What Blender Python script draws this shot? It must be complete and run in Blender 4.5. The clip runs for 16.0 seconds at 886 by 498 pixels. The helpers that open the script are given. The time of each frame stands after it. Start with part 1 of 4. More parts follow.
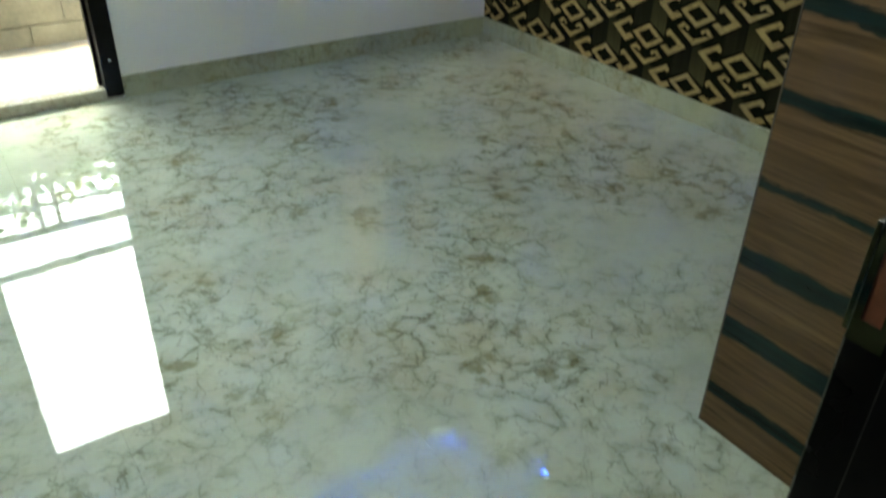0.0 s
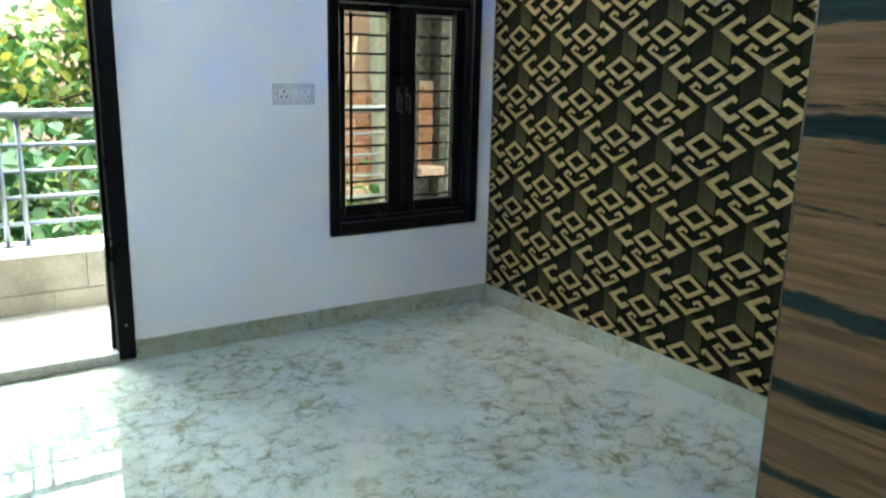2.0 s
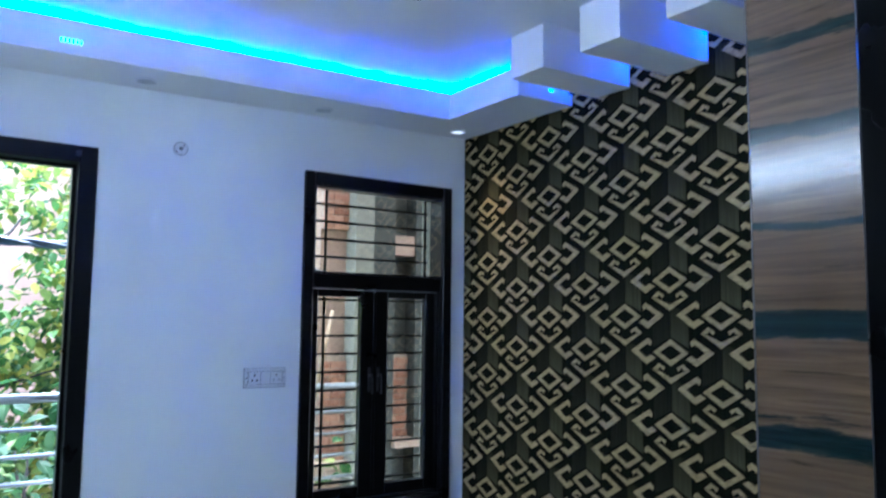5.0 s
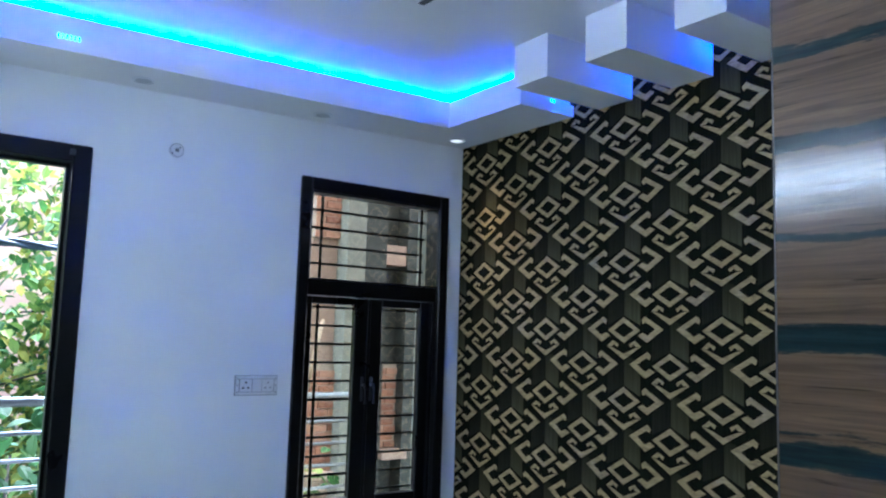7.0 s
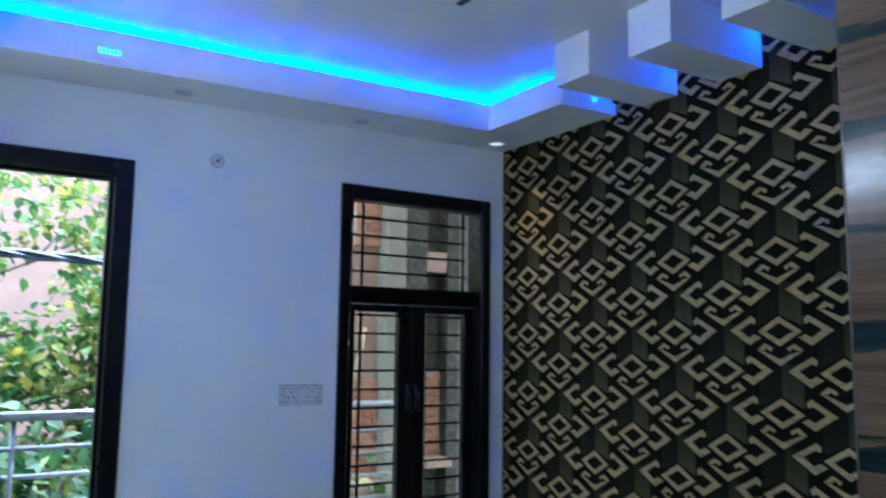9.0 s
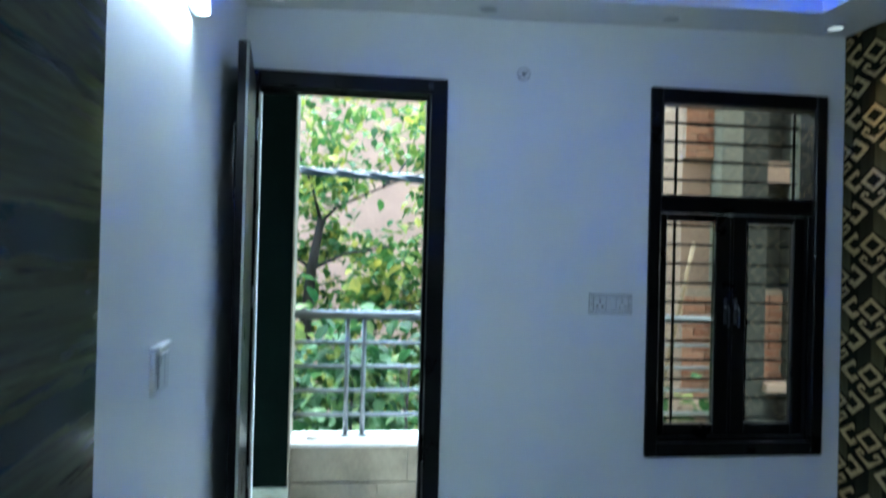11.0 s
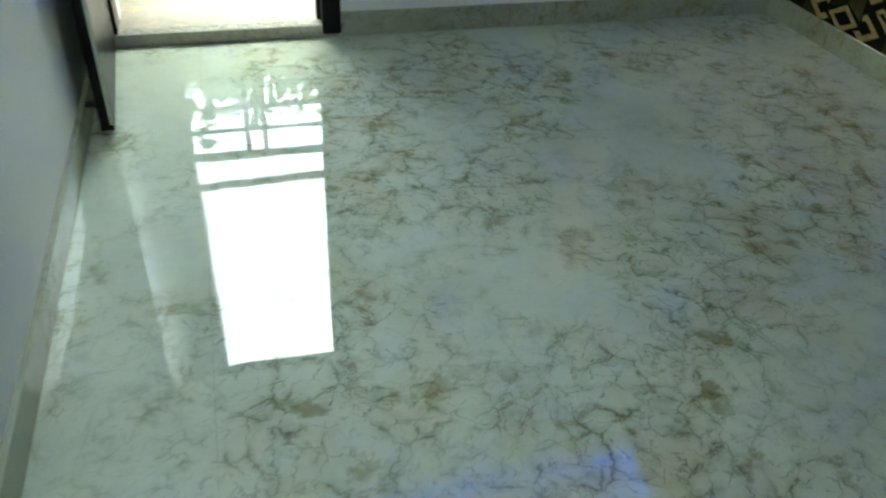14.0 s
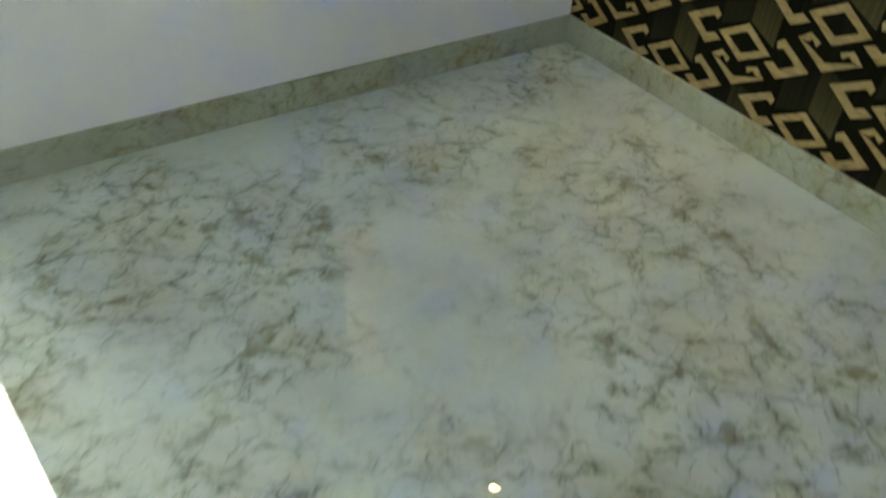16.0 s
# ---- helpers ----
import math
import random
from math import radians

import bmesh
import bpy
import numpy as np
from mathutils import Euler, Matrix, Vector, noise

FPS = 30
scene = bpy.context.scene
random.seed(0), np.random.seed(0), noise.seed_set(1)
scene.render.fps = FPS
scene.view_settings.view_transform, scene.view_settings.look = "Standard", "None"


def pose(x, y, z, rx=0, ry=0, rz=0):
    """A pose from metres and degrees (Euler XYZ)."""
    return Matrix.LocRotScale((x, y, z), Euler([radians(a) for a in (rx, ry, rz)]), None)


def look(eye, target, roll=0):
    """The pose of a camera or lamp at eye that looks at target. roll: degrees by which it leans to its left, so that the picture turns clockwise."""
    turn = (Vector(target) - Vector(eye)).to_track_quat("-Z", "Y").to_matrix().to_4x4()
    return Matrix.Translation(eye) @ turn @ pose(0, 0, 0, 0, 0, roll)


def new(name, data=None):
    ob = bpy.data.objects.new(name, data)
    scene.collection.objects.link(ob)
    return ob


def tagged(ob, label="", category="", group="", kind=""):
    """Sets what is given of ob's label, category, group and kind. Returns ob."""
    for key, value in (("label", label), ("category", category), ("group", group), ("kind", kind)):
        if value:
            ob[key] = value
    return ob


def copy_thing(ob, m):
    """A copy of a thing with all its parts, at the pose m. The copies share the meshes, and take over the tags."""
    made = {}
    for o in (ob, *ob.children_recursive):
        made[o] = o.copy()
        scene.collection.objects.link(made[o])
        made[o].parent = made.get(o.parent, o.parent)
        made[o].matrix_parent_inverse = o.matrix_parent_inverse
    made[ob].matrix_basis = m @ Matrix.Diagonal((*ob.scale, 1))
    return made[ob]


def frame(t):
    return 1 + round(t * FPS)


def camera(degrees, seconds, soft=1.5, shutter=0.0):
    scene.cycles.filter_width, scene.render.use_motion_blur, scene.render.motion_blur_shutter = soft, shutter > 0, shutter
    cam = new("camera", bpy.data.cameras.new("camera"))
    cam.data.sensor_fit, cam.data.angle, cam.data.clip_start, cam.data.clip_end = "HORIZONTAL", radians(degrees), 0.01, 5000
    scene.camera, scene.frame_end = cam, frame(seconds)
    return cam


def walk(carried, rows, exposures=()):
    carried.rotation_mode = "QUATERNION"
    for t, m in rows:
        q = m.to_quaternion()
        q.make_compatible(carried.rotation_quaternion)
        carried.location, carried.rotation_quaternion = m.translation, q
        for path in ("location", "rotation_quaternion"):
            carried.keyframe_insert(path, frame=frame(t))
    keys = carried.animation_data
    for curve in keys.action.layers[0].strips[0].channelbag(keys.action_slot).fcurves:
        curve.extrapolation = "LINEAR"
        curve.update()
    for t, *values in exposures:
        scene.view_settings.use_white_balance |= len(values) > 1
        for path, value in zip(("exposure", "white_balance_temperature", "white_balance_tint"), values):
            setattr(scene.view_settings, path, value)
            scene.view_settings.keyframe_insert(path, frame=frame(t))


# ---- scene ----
cam = camera(58.7, 16.0, soft=2.1, shutter=0.55)
PATH = [
    (0, (0.764, 0.991, 1.217), (1.72, 2.406, 0.176), 1.2),
    (0.5, (0.752, 0.994, 1.235), (1.741, 2.498, 0.361), 1.3),
    (1, (0.748, 0.976, 1.262), (1.754, 2.554, 0.555), 0.6),
    (1.5, (0.742, 0.978, 1.278), (1.788, 2.584, 0.707), 1.2),
    (2, (0.744, 0.969, 1.294), (1.816, 2.594, 0.833), 1.3),
    (2.5, (0.743, 0.957, 1.317), (1.832, 2.596, 0.958), 0.6),
    (3, (0.74, 0.959, 1.336), (1.844, 2.607, 1.083), 0.6),
    (3.5, (0.734, 0.957, 1.355), (1.851, 2.607, 1.18), 0.5),
    (4, (0.735, 0.969, 1.356), (1.859, 2.62, 1.251), 0.4),
    (4.5, (0.767, 0.957, 1.356), (1.904, 2.601, 1.398), 0.7),
    (5, (0.764, 0.943, 1.383), (1.898, 2.579, 1.577), 0.6),
    (5.2, (0.745, 0.947, 1.387), (1.9, 2.565, 1.607), 0.8),
    (7.5, (0.761, 1.02, 1.37), (1.919, 2.635, 1.595), 1.9),
    (8, (0.771, 1.043, 1.366), (1.948, 2.647, 1.565), 1.7),
    (8.2, (0.763, 1.057, 1.364), (1.947, 2.66, 1.535), 1.7),
    (10.3, (0.856, 1.058, 1.384), (1.355, 2.955, 1.774), -0.5),
    (10.5, (0.925, 1.014, 1.361), (1.306, 2.954, 1.666), -0.1),
    (11, (0.921, 1.015, 1.324), (1.208, 2.994, 1.348), 1.4),
    (11.5, (0.931, 1.036, 1.269), (1.207, 3.006, 1.063), 1.6),
    (12, (0.916, 1.087, 1.243), (1.146, 3.025, 0.806), 2.0),
    (12.4, (0.913, 1.122, 1.221), (1.127, 3.018, 0.622), 1.3),
    (12.5, (0.915, 1.127, 1.219), (1.138, 3.006, 0.573), 1.3),
    (13, (0.904, 1.211, 1.182), (1.228, 2.943, 0.235), 1.8),
    (13.5, (0.916, 1.318, 1.181), (1.324, 2.938, 0.082), 2.3),
    (14, (0.994, 1.477, 1.152), (1.458, 3.02, -0.032), 3.2),
    (14.5, (1.091, 1.692, 1.151), (1.616, 3.146, -0.118), 2.7),
    (15, (1.183, 1.975, 1.143), (1.902, 3.316, -0.155), 0.6),
    (15.5, (1.328, 2.246, 1.113), (2.175, 3.539, -0.156), 1.0),
    (16, (1.546, 2.514, 1.162), (2.414, 3.78, -0.12), 3.3),
]
EXPOSURES = [
    (0.0, 4.62, 7500, -9), (0.5, 4.62, 7100, -8), (1.5, 5.02, 6300, -7), (3.0, 5.42, 6000, 2), (3.5, 5.48, 5900, 3), (4.0, 5.42, 5800, 3), (5.0, 4.78, 4800, 7), (8.2, 4.76, 5000, 7), (10.3, 3.55, 4450, 6), (11.0, 4.18, 5050, -6),
    (11.5, 4.72, 6050, -4), (12.0, 4.8, 6350, -2), (12.5, 4.58, 6350, -4), (13.0, 4.28, 6550, -9), (13.5, 4.2, 6700, -13), (14.5, 4.18, 6800, -13), (15.3, 4.45, 7200, -6), (16.0, 4.95, 7600, -5)]
walk(cam, [(t, look(eye, target, roll)) for t, eye, target, roll in PATH], EXPOSURES)

# ---- world and daylight: a bright, hazy, overcast day ----
world = bpy.data.worlds.new("sky")
scene.world = world
world.use_nodes = True
wn = world.node_tree.nodes
sky = wn.new("ShaderNodeTexSky")
sky.sky_type = "NISHITA"
sky.sun_disc = False
sky.sun_elevation = radians(72)
sky.sun_rotation = radians(20)
sky.air_density, sky.dust_density, sky.ozone_density = 1.0, 3.5, 1.0
pale = wn.new("ShaderNodeMix")
pale.data_type = "RGBA"
pale.inputs["Factor"].default_value = 0.45
grey = wn.new("ShaderNodeRGBToBW")
world.node_tree.links.new(sky.outputs[0], grey.inputs[0])
world.node_tree.links.new(sky.outputs[0], pale.inputs["A"])
world.node_tree.links.new(grey.outputs[0], pale.inputs["B"])
world.node_tree.links.new(pale.outputs["Result"], wn["Background"].inputs["Color"])
wn["Background"].inputs["Strength"].default_value = 0.15

sun_data = bpy.data.lights.new("sun", "SUN")
sun_data.energy, sun_data.angle, sun_data.color = 0.27, radians(10), (1.0, 0.97, 0.92)
sun = new("sun", sun_data)
sun.matrix_world = look((6.3, 17.4, 57.1), (0, 0, 0))

TUBE_POWER = 3.65
LED_POWER = 8.8
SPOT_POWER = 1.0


# ---- materials ----
def shader(name, color=(0.5, 0.5, 0.5), rough=0.5, metal=0.0, spec=0.5, coat=0.0, coat_rough=0.03):
    m = bpy.data.materials.new(name)
    m.use_nodes = True
    b = m.node_tree.nodes["Principled BSDF"]
    b.inputs["Base Color"].default_value = (*color, 1)
    b.inputs["Roughness"].default_value = rough
    b.inputs["Metallic"].default_value = metal
    b.inputs["Specular IOR Level"].default_value = spec
    b.inputs["Coat Weight"].default_value = coat
    b.inputs["Coat Roughness"].default_value = coat_rough
    return m


def node(m, kind, **values):
    n = m.node_tree.nodes.new(kind)
    for key, value in values.items():
        n.inputs[key].default_value = value
    return n


def join(m, a, b):
    m.node_tree.links.new(a, b)


def bsdf(m):
    return m.node_tree.nodes["Principled BSDF"]


def coords(m, scale=(1, 1, 1), turn=(0, 0, 0), which="Object"):
    tc = node(m, "ShaderNodeTexCoord")
    mp = node(m, "ShaderNodeMapping")
    mp.inputs["Scale"].default_value = scale
    mp.inputs["Rotation"].default_value = turn
    join(m, tc.outputs[which], mp.inputs["Vector"])
    return mp.outputs["Vector"]


def noise_tex(m, vec, scale, detail=4.0, rough=0.55, distort=0.0):
    n = node(m, "ShaderNodeTexNoise", Scale=scale, Detail=detail, Roughness=rough, Distortion=distort)
    join(m, vec, n.inputs["Vector"])
    return n


def ramp(m, fac, stops, ease="LINEAR"):
    r = node(m, "ShaderNodeValToRGB")
    r.color_ramp.interpolation = ease
    els = r.color_ramp.elements
    while len(els) < len(stops):
        els.new(0.5)
    for el, (at, c) in zip(els, stops):
        el.position = at
        el.color = (*c, 1) if len(c) == 3 else c
    join(m, fac, r.inputs["Fac"])
    return r.outputs["Color"]


def mix(m, fac, a, b, blend="MIX"):
    n = node(m, "ShaderNodeMix")
    n.data_type, n.blend_type = "RGBA", blend
    for value, key in ((fac, "Factor"), (a, "A"), (b, "B")):
        socket = n.inputs[key] if key == "Factor" else [s for s in n.inputs if s.name == key and s.type == "RGBA"][0]
        if isinstance(value, (int, float)):
            socket.default_value = value
        elif isinstance(value, tuple):
            socket.default_value = (*value, 1)
        else:
            join(m, value, socket)
    return [s for s in n.outputs if s.type == "RGBA"][0]


def maths(m, op, a, b=0.0):
    n = node(m, "ShaderNodeMath")
    n.operation = op
    for value, socket in ((a, n.inputs[0]), (b, n.inputs[1])):
        if isinstance(value, (int, float)):
            socket.default_value = value
        else:
            join(m, value, socket)
    return n.outputs[0]


def bump(m, height, strength, distance=0.01):
    n = node(m, "ShaderNodeBump", Strength=strength, Distance=distance)
    join(m, height, n.inputs["Height"])
    join(m, n.outputs["Normal"], bsdf(m).inputs["Normal"])


def speckled(name, color, amount=0.12, rough=0.5, scale=6.0, grain=90.0, relief=0.15, metal=0.0, spec=0.5, coat=0.0):
    """A paint or plaster with cloudy and fine variation."""
    m = shader(name, color, rough, metal, spec, coat)
    v = coords(m)
    big, fine = noise_tex(m, v, scale, 5), noise_tex(m, v, grain, 3)
    lo, hi = tuple(c * (1 - amount) for c in color), tuple(min(1, c * (1 + amount)) for c in color)
    c1 = ramp(m, big.outputs["Fac"], [(0.3, lo), (0.7, hi)])
    c2 = mix(m, 0.25, c1, ramp(m, fine.outputs["Fac"], [(0.35, lo), (0.65, hi)]))
    join(m, c2, bsdf(m).inputs["Base Color"])
    r = ramp(m, big.outputs["Fac"], [(0.3, (rough * 0.85,) * 3), (0.7, (min(1, rough * 1.15),) * 3)])
    join(m, r, bsdf(m).inputs["Roughness"])
    if relief:
        bump(m, fine.outputs["Fac"], relief, 0.002)
    return m


def marble(name, base, vein, rough, veins=1.0, scale=1.0, spec=0.5, wavy=0.0):
    """Pale polished marble with a crackle of olive-brown veins and rusty spots."""
    m = shader(name, base, rough, spec=spec)
    v = coords(m)
    warp = noise_tex(m, v, 3.2 * scale, 3, 0.5)
    shift = node(m, "ShaderNodeVectorMath")
    shift.operation = "MULTIPLY_ADD"
    join(m, warp.outputs["Color"], shift.inputs[0])
    shift.inputs[1].default_value = (0.13 / scale, 0.13 / scale, 0.13 / scale)
    join(m, v, shift.inputs[2])
    ripple = noise_tex(m, v, 27.0 * scale, 4, 0.62)
    fine = node(m, "ShaderNodeVectorMath")
    fine.operation = "MULTIPLY_ADD"
    join(m, ripple.outputs["Color"], fine.inputs[0])
    fine.inputs[1].default_value = (0.046 / scale, 0.046 / scale, 0.046 / scale)
    join(m, shift.outputs[0], fine.inputs[2])
    masks = noise_tex(m, shift.outputs[0], 1.9 * scale, 5, 0.62)
    mask = ramp(m, masks.outputs["Fac"], [(0.40, (0.06,) * 3), (0.48, (0.45,) * 3), (0.57, (1, 1, 1))])
    layers, halos = [], []
    for k, width, dark in ((3.6, 0.008, 0.6), (9.0, 0.030, 0.8), (19.0, 0.046, 0.7)):
        vo = node(m, "ShaderNodeTexVoronoi", Scale=k * scale, Randomness=1.0)
        vo.feature = "DISTANCE_TO_EDGE"
        join(m, fine.outputs[0], vo.inputs["Vector"])
        line = ramp(m, vo.outputs["Distance"], [(0.0, (dark,) * 3), (width * 0.45, (dark * 0.8,) * 3), (width, (0, 0, 0))])
        halo = ramp(m, vo.outputs["Distance"], [(0.0, (0.85 * dark,) * 3), (width * 7, (0, 0, 0))])
        gaps = noise_tex(m, v, k * 1.8 * scale, 3, 0.6)
        cut = ramp(m, gaps.outputs["Fac"], [(0.42, (0.05,) * 3), (0.62, (1, 1, 1))])
        layers.append(mix(m, 1.0, line, cut, "MULTIPLY"))
        halos.append(mix(m, 1.0, halo, cut, "MULTIPLY"))
    lines = mix(m, 1.0, mix(m, 1.0, layers[0], layers[1], "LIGHTEN"), layers[2], "LIGHTEN")
    lines = mix(m, 1.0, lines, mask, "MULTIPLY")
    soft_lines = mix(m, 1.0, mix(m, 1.0, halos[0], halos[1], "LIGHTEN"), mask, "MULTIPLY")
    cloud = noise_tex(m, v, 3.0 * scale, 6, 0.6)
    ground = ramp(m, cloud.outputs["Fac"], [(0.30, tuple(c * 0.84 for c in base)), (0.5, base), (0.72, tuple(min(1, c * 1.09) for c in base))])
    small = noise_tex(m, v, 34.0 * scale, 4, 0.7)
    ground = mix(m, ramp(m, small.outputs["Fac"], [(0.55, (0, 0, 0)), (0.8, (0.35,) * 3)]), ground, tuple(c * 0.72 for c in base))
    beige = noise_tex(m, v, 4.3 * scale, 5, 0.65)
    stain = mix(m, 1.0, ramp(m, beige.outputs["Fac"], [(0.44, (0, 0, 0)), (0.66, (0.75,) * 3)]), mask, "MULTIPLY")
    ground = mix(m, stain, ground, (base[0] * 0.86, base[1] * 0.74, base[2] * 0.62))
    ground = mix(m, maths(m, "MULTIPLY", soft_lines, veins), ground, (vein[0] * 2.4, vein[1] * 2.5, vein[2] * 2.7))
    dust = noise_tex(m, fine.outputs[0], 10.0 * scale, 4, 0.6)
    spots = mix(m, 1.0, ramp(m, dust.outputs["Fac"], [(0.56, (0, 0, 0)), (0.66, (0.75,) * 3)]), mask, "MULTIPLY")
    ground = mix(m, spots, ground, (vein[0] * 2.7, vein[1] * 2.5, vein[2] * 2.3))
    tone = noise_tex(m, v, 7.0, 3)
    vein_color = ramp(m, tone.outputs["Fac"], [(0.4, tuple(c * 0.7 for c in vein)), (0.6, (vein[0] * 1.35, vein[1] * 1.15, vein[2]))])
    lines = maths(m, "MULTIPLY", lines, veins)
    join(m, mix(m, lines, ground, vein_color), bsdf(m).inputs["Base Color"])
    r = ramp(m, small.outputs["Fac"], [(0.4, (rough,) * 3), (0.75, (rough * 2.2,) * 3)])
    join(m, r, bsdf(m).inputs["Roughness"])
    if wavy:
        swell = noise_tex(m, v, 7.0, 2, 0.5)
        bump(m, swell.outputs["Fac"], wavy, 0.01)
    return m


# the dark bands of the laminate sheet: height, half thickness, strength
BANDS = [(0.10, 0.012, 0.8), (0.262, 0.018, 1.0), (0.432, 0.017, 1.0), (0.588, 0.008, 0.8), (0.752, 0.010, 0.95), (0.905, 0.013, 0.8), (1.065, 0.003, 0.55),
         (1.203, 0.014, 1.0), (1.238, 0.006, 0.55), (1.388, 0.016, 1.0), (1.418, 0.004, 0.5), (1.553, 0.006, 0.9), (1.715, 0.011, 0.85), (1.868, 0.011, 0.7), (2.03, 0.014, 0.9), (2.19, 0.012, 0.9)]


def laminate(name, rough=0.13, spec=0.28, tone=(1.0, 1.0, 1.0), shift=0.0, relief=0.05, teal=1.0, top=2.6):
    """Glossy brown laminate, streaked along the horizontal, with ragged dark green-black bands."""
    m = shader(name, (0.15, 0.1, 0.065), rough, spec=spec)
    sep = node(m, "ShaderNodeSeparateXYZ")
    join(m, coords(m), sep.inputs[0])
    wob = noise_tex(m, coords(m, (1.6, 1.6, 1.2)), 2.4, 3, 0.5)
    z = maths(m, "ADD", maths(m, "ADD", sep.outputs["Z"], shift - 0.019), maths(m, "MULTIPLY", wob.outputs["Fac"], 0.038))
    at = maths(m, "DIVIDE", z, top)
    core = []
    for half in (BANDS[:8], BANDS[8:]):
        stops = []
        for c, h, k in half:
            low, high = max(c - 1.9 * h, stops[-1][0] * top + 0.001 if stops else 0.0), c + 2.3 * h
            stops += [(low / top, (0, 0, 0)), ((c - 0.7 * h) / top, (k,) * 3), ((c + 0.7 * h) / top, (k,) * 3), (min(high, c + 0.018 + h) / top, (0, 0, 0))]
        core.append(ramp(m, at, stops))
    band = mix(m, 1.0, core[0], core[1], "LIGHTEN")
    rag = noise_tex(m, coords(m, (7, 7, 46)), 2.0, 5, 0.7)
    band = maths(m, "ADD", band, maths(m, "MULTIPLY", maths(m, "SUBTRACT", rag.outputs["Fac"], 0.5), 1.1))
    band = ramp(m, band, [(0.40, (0, 0, 0)), (0.56, (0.9,) * 3), (0.8, (1, 1, 1))])
    grain = noise_tex(m, coords(m, (1.3, 1.3, 34)), 2.0, 7, 0.66, 0.9)
    wide = noise_tex(m, coords(m, (0.9, 0.9, 9)), 2.0, 4)
    wood = ramp(m, grain.outputs["Fac"], [(0.25, (0.040, 0.024, 0.015)), (0.46, (0.115, 0.070, 0.043)), (0.72, (0.225, 0.142, 0.088))])
    wood = mix(m, ramp(m, wide.outputs["Fac"], [(0.38, (0, 0, 0)), (0.7, (0.6,) * 3)]), wood, (0.098, 0.061, 0.041))
    crack = noise_tex(m, coords(m, (2.4, 2.4, 70)), 2.0, 3, 0.6, 0.4)
    wood = mix(m, ramp(m, crack.outputs["Fac"], [(0.64, (0, 0, 0)), (0.70, (0.75,) * 3)]), wood, (0.022, 0.016, 0.010))
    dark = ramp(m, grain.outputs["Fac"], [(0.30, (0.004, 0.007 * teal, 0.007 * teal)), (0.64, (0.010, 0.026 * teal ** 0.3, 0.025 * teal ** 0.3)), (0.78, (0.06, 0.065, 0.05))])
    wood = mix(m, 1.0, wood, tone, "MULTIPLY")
    join(m, mix(m, band, wood, dark), bsdf(m).inputs["Base Color"])
    if relief:
        fine = noise_tex(m, coords(m, (3, 3, 120)), 2.0, 3)
        bump(m, mix(m, 0.4, grain.outputs["Fac"], fine.outputs["Fac"]), relief, 0.002)
    return m


def glow(name, color, strength):
    m = bpy.data.materials.new(name)
    m.use_nodes = True
    b = bsdf(m)
    b.inputs["Base Color"].default_value = (*color, 1)
    b.inputs["Emission Color"].default_value = (*color, 1)
    b.inputs["Emission Strength"].default_value = strength
    return m


M_WALL = speckled("white_satin_paint", (0.85, 0.865, 0.88), 0.025, 0.48, 2.5, 160, 0.05, spec=0.32)
M_CEIL = speckled("ceiling_paint", (0.80, 0.80, 0.80), 0.02, 0.6, 3, 150, 0.04)
M_FLOOR = marble("floor_marble", (0.565, 0.645, 0.55), (0.078, 0.086, 0.044), 0.014, 0.85, spec=0.66, wavy=0.014)
M_SKIRT = marble("skirting_marble", (0.44, 0.475, 0.37), (0.11, 0.115, 0.065), 0.12, 0.75, 1.6)
M_SILL = marble("sill_stone", (0.42, 0.42, 0.36), (0.12, 0.11, 0.08), 0.2, 0.6, 1.5)
M_BALC = marble("balcony_tile", (0.41, 0.395, 0.35), (0.28, 0.21, 0.13), 0.35, 0.6)
M_PARA = speckled("cream_stone_cladding", (0.25, 0.22, 0.155), 0.34, 0.45, 5, 60, 0.2)
M_COPING = speckled("white_stone_coping", (0.74, 0.73, 0.70), 0.12, 0.35, 14, 90, 0.1)
M_BLACK = speckled("black_door_enamel", (0.004, 0.004, 0.005), 0.3, 0.3, 5, 120, 0.06, spec=0.18)
M_LAM = laminate("striped_laminate", tone=(0.98, 1.0, 0.84), relief=0.11)
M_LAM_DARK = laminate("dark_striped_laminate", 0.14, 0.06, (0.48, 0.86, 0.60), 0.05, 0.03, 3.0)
M_EDGE = speckled("leaf_edge_band", (0.42, 0.45, 0.40), 0.15, 0.35, 8, 120, 0.05)
M_STRIP = speckled("tan_edge_strip", (0.075, 0.062, 0.046), 0.2, 0.45, 8, 120, 0.05)
M_CHROME = shader("chrome", (0.75, 0.76, 0.78), 0.09, 1.0)
M_DULL = speckled("dull_dark_metal", (0.05, 0.055, 0.06), 0.2, 0.45, 20, 150, 0.05, metal=0.8)
M_STEEL = speckled("stainless_steel", (0.19, 0.205, 0.21), 0.12, 0.38, 10, 200, 0.04, metal=1.0)
M_PLASTIC = speckled("white_switch_plastic", (0.70, 0.71, 0.73), 0.04, 0.28, 8, 150, 0.03)
M_GREYLINE = shader("grey_plastic_gap", (0.16, 0.17, 0.19), 0.4)
M_HOLE = shader("socket_hole_black", (0.01, 0.01, 0.01), 0.6)
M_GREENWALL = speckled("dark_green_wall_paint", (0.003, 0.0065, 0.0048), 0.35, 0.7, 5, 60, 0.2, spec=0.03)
M_TUBE = glow("lit_tube_diffuser", (0.95, 0.98, 1.0), TUBE_POWER)
M_LED = glow("blue_led_tape", (0.025, 0.105, 1.0), LED_POWER)
